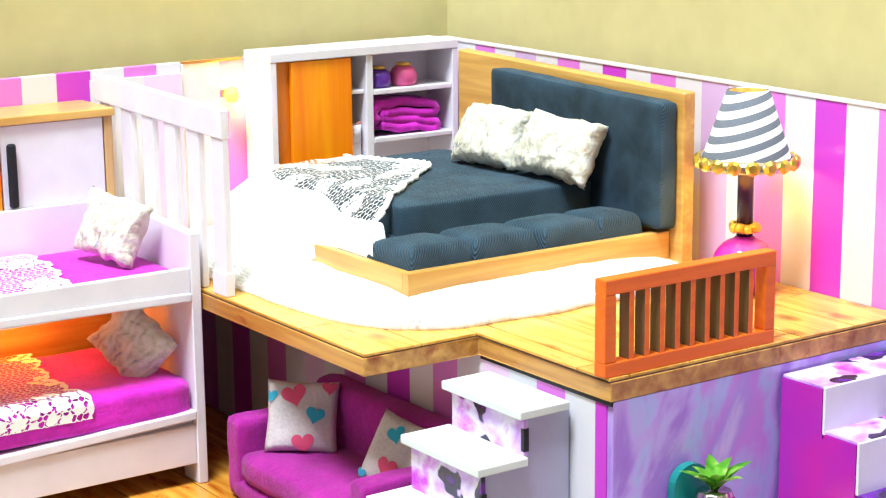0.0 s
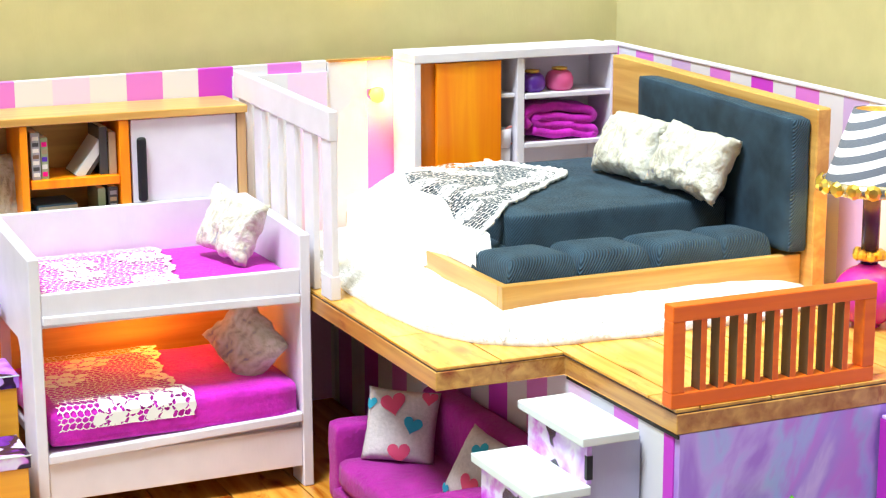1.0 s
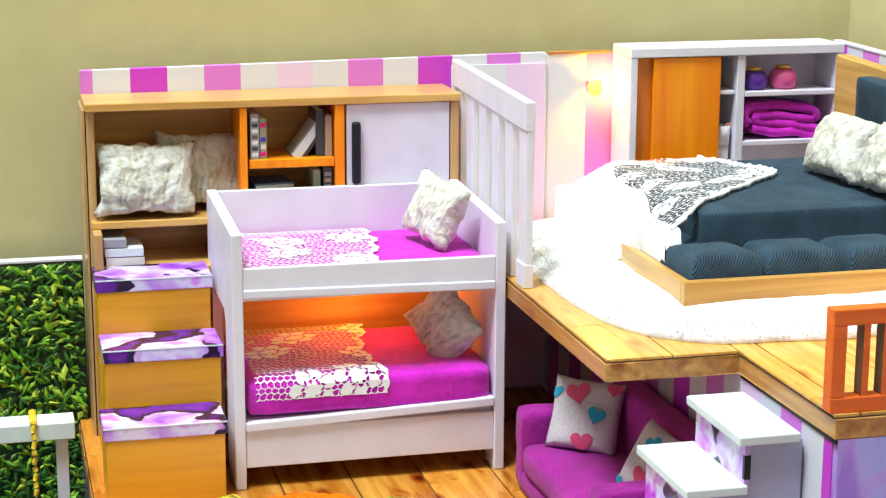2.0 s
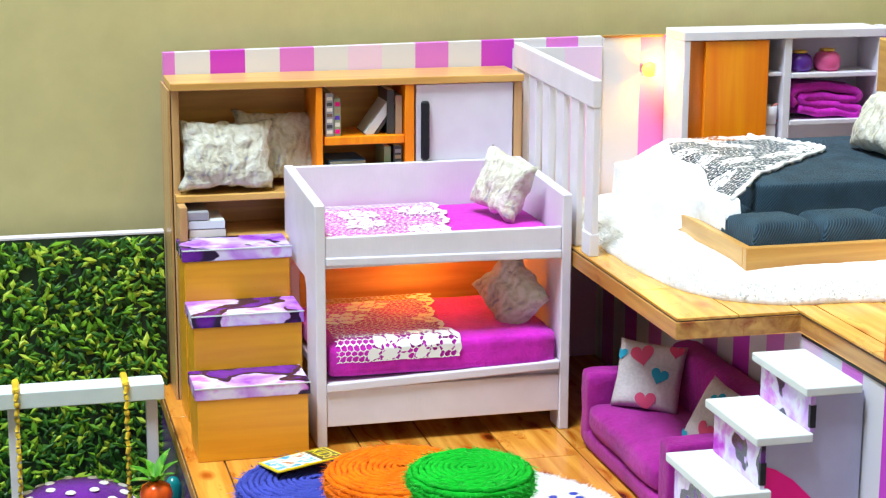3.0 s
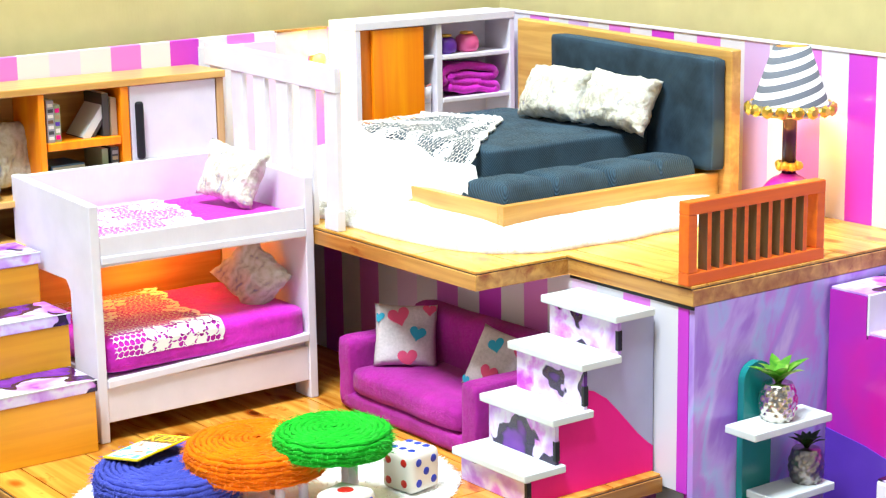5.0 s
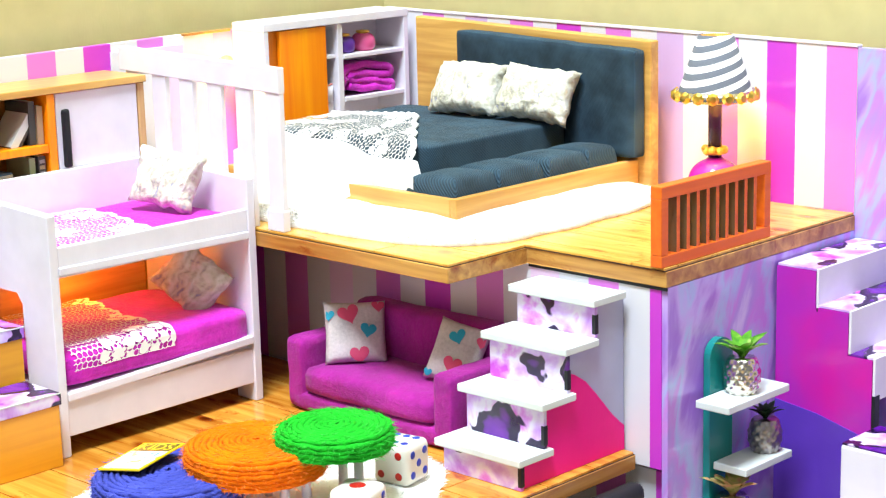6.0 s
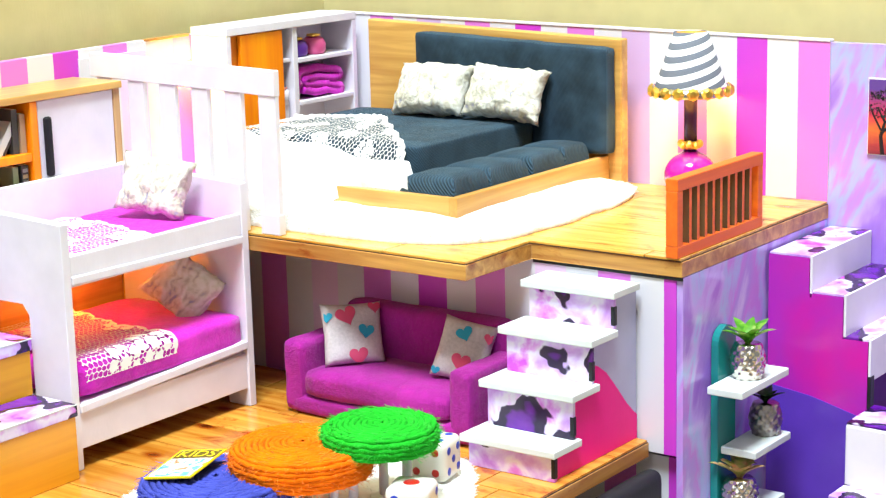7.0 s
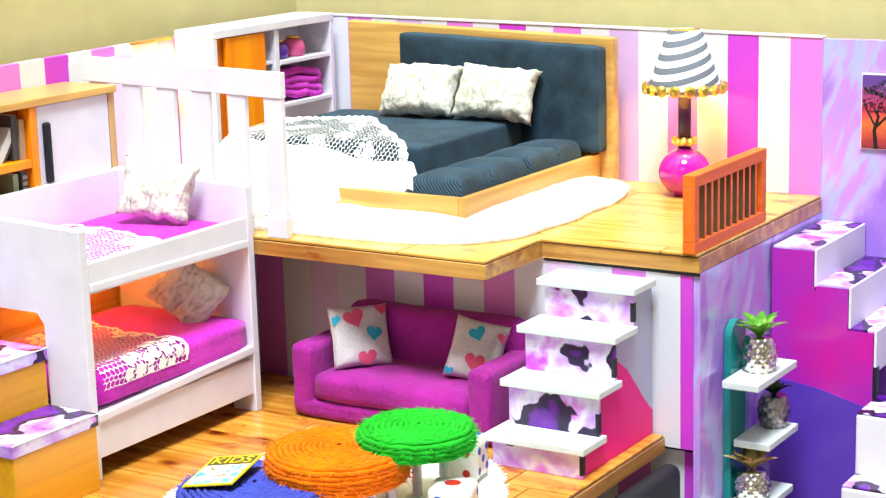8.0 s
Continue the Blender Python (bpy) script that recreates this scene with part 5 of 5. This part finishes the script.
def die(x, y, z, rz, size, faces, label):
    """faces: pips on top, on -x, on -y, on +x, on +y."""
    d = thing("die", x, y, z, rz, label, "die", "dice")
    h = size / 2
    part("cube", fat_box(-h, h, -h, h, 0, size, 0.28, 0.0, 12), M_IVORY, d, smooth=True)
    turns = (Matrix.Identity(4), Matrix.Rotation(radians(-90), 4, "Y"), Matrix.Rotation(radians(90), 4, "X"), Matrix.Rotation(radians(90), 4, "Y"), Matrix.Rotation(radians(-90), 4, "X"))
    for n, turn in zip(faces, turns):
        for a, b in SPOTS[n]:
            r = 0.33 if n == 1 else 0.17
            k = tilt(lathe([(r, -0.03), (r, 0.006), (r * 0.8, 0.016), (0.01, 0.018)], 16), Matrix.Translation((0, 0, h)) @ turn @ Matrix.Translation((a * size * 0.25, b * size * (0.25 if n != 6 else 0.27), h)))
            part("pip", k, M_PIP_RED if n in (1, 4) else M_PIP_BLUE, d, "red pip" if n in (1, 4) else "blue pip", smooth=True)
    return d


die(-24.75, -25.6, 0.38, 11, 1.75, (6, 4, 5, 3, 2), "ivory die with red and blue pips on the rug")
die(-29.6, -28.1, 0.3, 20, 1.75, (1, 2, 3, 5, 4), "ivory die with one red pip on top")

# ---- magazine ----
mg = thing("magazine", 0, 0, 0, 0, "small yellow magazine with a coloured cover on the blue stool", "magazine")
mg.matrix_basis = frame_of((-34.0, -20.35, 2.66), (0.5, -2.3, 0.34), (2.8, 0.95, 0.2))
part("cover", box(-1.08, 1.08, -1.42, 1.42, -0.04, 0.03, 0.01), paint("yellow_cover", (0.80, 0.58, 0.01), 0.25), mg)
part("photo", box(-0.98, 0.98, -1.3, 0.5, 0.031, 0.036, 0), marble("cover_photo_print", [(0.3, (0.02, 0.22, 0.50)), (0.42, (0.20, 0.55, 0.72)), (0.47, (0.80, 0.78, 0.74)), (0.56, (0.82, 0.74, 0.66)), (0.62, (0.45, 0.16, 0.06)), (0.75, (0.80, 0.55, 0.05))], 150.0, distort=1.0), mg, "printed cover photo")
part("title_panel", box(-0.98, 0.98, 0.51, 1.32, 0.031, 0.036, 0), paint("olive_panel_ink", (0.10, 0.07, 0.008), 0.3), mg, "dark olive title panel")
font = bpy.data.curves.new("title", "FONT")
font.body, font.size, font.align_x, font.align_y, font.extrude = "KIDS", 0.0085, "CENTER", "CENTER", 0.00005
title = new("title", font)
title.parent = mg
title.matrix_basis = pose(0.0, 0.9 * S, 0.045 * S)
font.materials.append(paint("yellow_title_ink", (0.85, 0.66, 0.02), 0.3))

# ---- lower storey and garden ----
tv = thing("armchair", 0, 0, 0, 0, "black rounded seat back in the lower storey", "chair")
part("back", box(-21.5, -15.6, -31.4, -30.4, -9, -0.95, 0.9, segments=5), M_SILL, tv, smooth=True)
solid("ground", box(-60, -37.8, -40, 1.4, -9, -8.9, 0), felt("dark_green_turf", (0.03, 0.10, 0.02)), "dark green turf of the garden", "ground", "structure")
hd = thing("hedge_panel", 0, 0, 0, 0, "leafy green hedge panel with a white top edge", "hedge")
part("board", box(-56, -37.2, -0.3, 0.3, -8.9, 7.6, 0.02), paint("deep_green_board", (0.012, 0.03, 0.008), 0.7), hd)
part("top_edge", box(-56, -37.2, -0.32, 0.32, 7.6, 7.72, 0.02), M_WHITE, hd, "white top edge")
rnd = random.Random(11)
verts, faces = [], []
for _ in range(3600):
    x, z, y = rnd.uniform(-49, -37.3), rnd.uniform(-8.5, 7.45), -0.31 - rnd.random() * 0.22
    a, l, w = rnd.uniform(0, 6.28), rnd.uniform(0.30, 0.85), rnd.uniform(0.09, 0.19)
    d, n = Vector((math.cos(a), rnd.uniform(-0.35, 0.1), math.sin(a))), Vector((-math.sin(a), 0, math.cos(a)))
    c, i = Vector((x, y, z)), len(verts)
    q = [c - d * l / 2, c - d * 0.1 * l + n * w, c + d * l / 2 + n * w * 0.6, c - n * w * 0.7 + d * 0.1 * l, c + Vector((0, -0.05, 0))]
    verts += [(min(v.x, -37.25) * S, v.y * S, min(v.z, 7.55) * S) for v in q]
    faces += [(i, i + 1, i + 4), (i + 1, i + 2, i + 4), (i + 2, i + 3, i + 4), (i + 3, i, i + 4)]
me = bpy.data.meshes.new("leaves")
me.from_pydata(verts, [], faces)
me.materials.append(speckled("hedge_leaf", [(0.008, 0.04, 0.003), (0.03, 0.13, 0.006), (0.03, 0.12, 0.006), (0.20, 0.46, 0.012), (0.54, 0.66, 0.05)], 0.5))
lv = new("leaves", me)
lv.parent = hd
lv["kind"] = "stuff"

M_TINSEL = paint("gold_tinsel", (0.80, 0.50, 0.03), 0.3, 0.35, 0.8)
sw = thing("garden_swing", 0, 0, 0, 0, "white garden swing with gold cords and a dotted violet seat", "swing")
part("beam", box(-45.4, -38.2, -9.2, -7.8, 2.0, 2.75, 0.05), M_WHITE_COOL, sw)
for x in (-45.0, -39.0):
    part("post", box(x, x + 0.5, -8.8, -8.3, -8.9, 2.0, 0.04), M_WHITE, sw)
for x in (-44.6, -39.9):
    bm = bmesh.new()
    rope([(x + 0.03 * math.sin(i * 0.9), -9.3, 2.95 - 0.1 * i) for i in range(70)], 0.10, bm, 0, 6)
    part("cord", bm, M_TINSEL, sw, "gold tinsel cord", smooth=True)
    part("cord_loop", box(x - 0.16, x + 0.16, -9.35, -7.7, 2.72, 2.98, 0.1), M_TINSEL, sw, "gold tinsel loop")
seat = part("seat_cushion", tilt(lathe([(0.01, 0), (2.3, 0.1), (2.75, 0.9), (2.3, 1.7), (1.2, 2.15), (0.01, 2.25)], 40), Matrix.Translation((-42.2, -8.6, -4.0)) @ Matrix.Diagonal((1, 0.8, 1, 1))), felt("violet_plush", (0.14, 0.015, 0.26), 0.2), sw, "violet seat with white dots", smooth=True)
for k, (q, z, n) in enumerate(((1.2, 2.15, 7), (2.15, 1.8, 12), (2.62, 1.2, 15), (2.7, 0.6, 15))):
    for i in range(n):
        a = 2 * math.pi * (i + 0.5 * (k % 2)) / n
        up = Vector((math.cos(a) * q * 0.12 * k, math.sin(a) * q * 0.12 * k, 1 - 0.25 * k)).normalized()
        m = Matrix.Translation((-42.2 + 1.02 * q * math.cos(a), -8.6 + 0.82 * q * math.sin(a), -4.0 + z + 0.03)) @ up.to_track_quat("Z", "Y").to_matrix().to_4x4()
        part("dot", tilt(lathe([(0.01, 0.0), (0.2, -0.005), (0.24, -0.05)], 12), m), M_PAGE, seat, "white dot")

cp = thing("potted_plant", -38.95, -12.0, -2.15, 0, "orange carrot-shaped pot with glossy green leaves", "plant")
part("pot", lathe([(0.01, 0), (0.36, 0), (0.62, 0.36), (0.72, 0.78), (0.6, 1.2), (0.26, 1.38), (0.01, 1.4)], 32), paint("glossy_orange_glaze", (0.80, 0.10, 0.01), 0.12, 0.03), cp, smooth=True)
for i, (turn, size, lift) in enumerate(((2.6, 1.6, 0.7), (1.9, 1.3, 1.1), (0.2, 1.4, 1.1), (5.6, 1.2, 0.8), (3.6, 1.5, 0.4), (0.9, 1.7, 1.35), (4.6, 1.1, 0.9))):
    part("leaf", leaf(size * 0.9, 0.5, lift, turn, (0, 0, 1.34)), M_LEAF_GREEN, cp, smooth=True)
ledge = solid("garden_ledge", box(-40.6, -37.75, -13.2, -11.0, -2.5, -2.15, 0.05), M_WHITE_COOL, "white foam board ledge that holds the carrot pot", "shelf")
solid("teal_peg", lathe([(0.35, 0), (0.36, 2.6), (0.2, 2.9), (0.01, 2.95)], 20, at=(-38.05, -10.2, -4.2)), M_TEAL, "teal rounded peg at the side wall", "peg", "", True)

# ---- planks ----
def planks(parent, seams, y0, y1, length, z, material, seed, inside):
    """Boards between neighbouring seams, cut at staggered joints, over a dark underlay."""
    rnd = random.Random(seed)
    shapes = {}
    for x, x_end in zip(seams, seams[1:]):
        w = x_end - x
        lo = max(y0, inside(x + w / 2))
        part("underlay", box(x, x_end, lo, y1, z - 0.148, z - 0.12, 0), M_JOINT, parent, "dark joint between boards")
        y = y0 - rnd.uniform(0, length)
        while y < y1:
            a, b = max(y, lo), min(y + length, y1)
            y += length
            if b - a < 0.3:
                continue
            key = (round(w, 2), round(b - a, 2))
            if key not in shapes:
                shapes[key] = mesh_of("plank", box(0.035, w - 0.035, 0.03, b - a - 0.03, 0, 0.11, 0.012, segments=1), material)
            ob = new("plank", shapes[key])
            ob.parent = parent
            ob.location = (x * S, a * S, (z - 0.115) * S)


M_JOINT = paint("dark_joint_brown", (0.05, 0.018, 0.006), 0.8)
planks(floor_slab, [-37.65, -36.0, -32.95, -29.9, -26.85, -23.8, -20.75, -17.7, -14.98], -30.17, -0.05, 12.0, 0, M_PLANK_LOW, 2, lambda x: -30.17)
planks(loft, [PX0 + 0.03, -17.5, PX1 - 0.03, -14.0, -11.2, -8.4, -5.6, -2.8, -0.05], PY1 + 0.03, -0.1, 9.0, PZ, M_PLANK_Y, 5, lambda x: PY0 + 0.03 if x < PX1 - 0.05 else PY1 + 0.03)
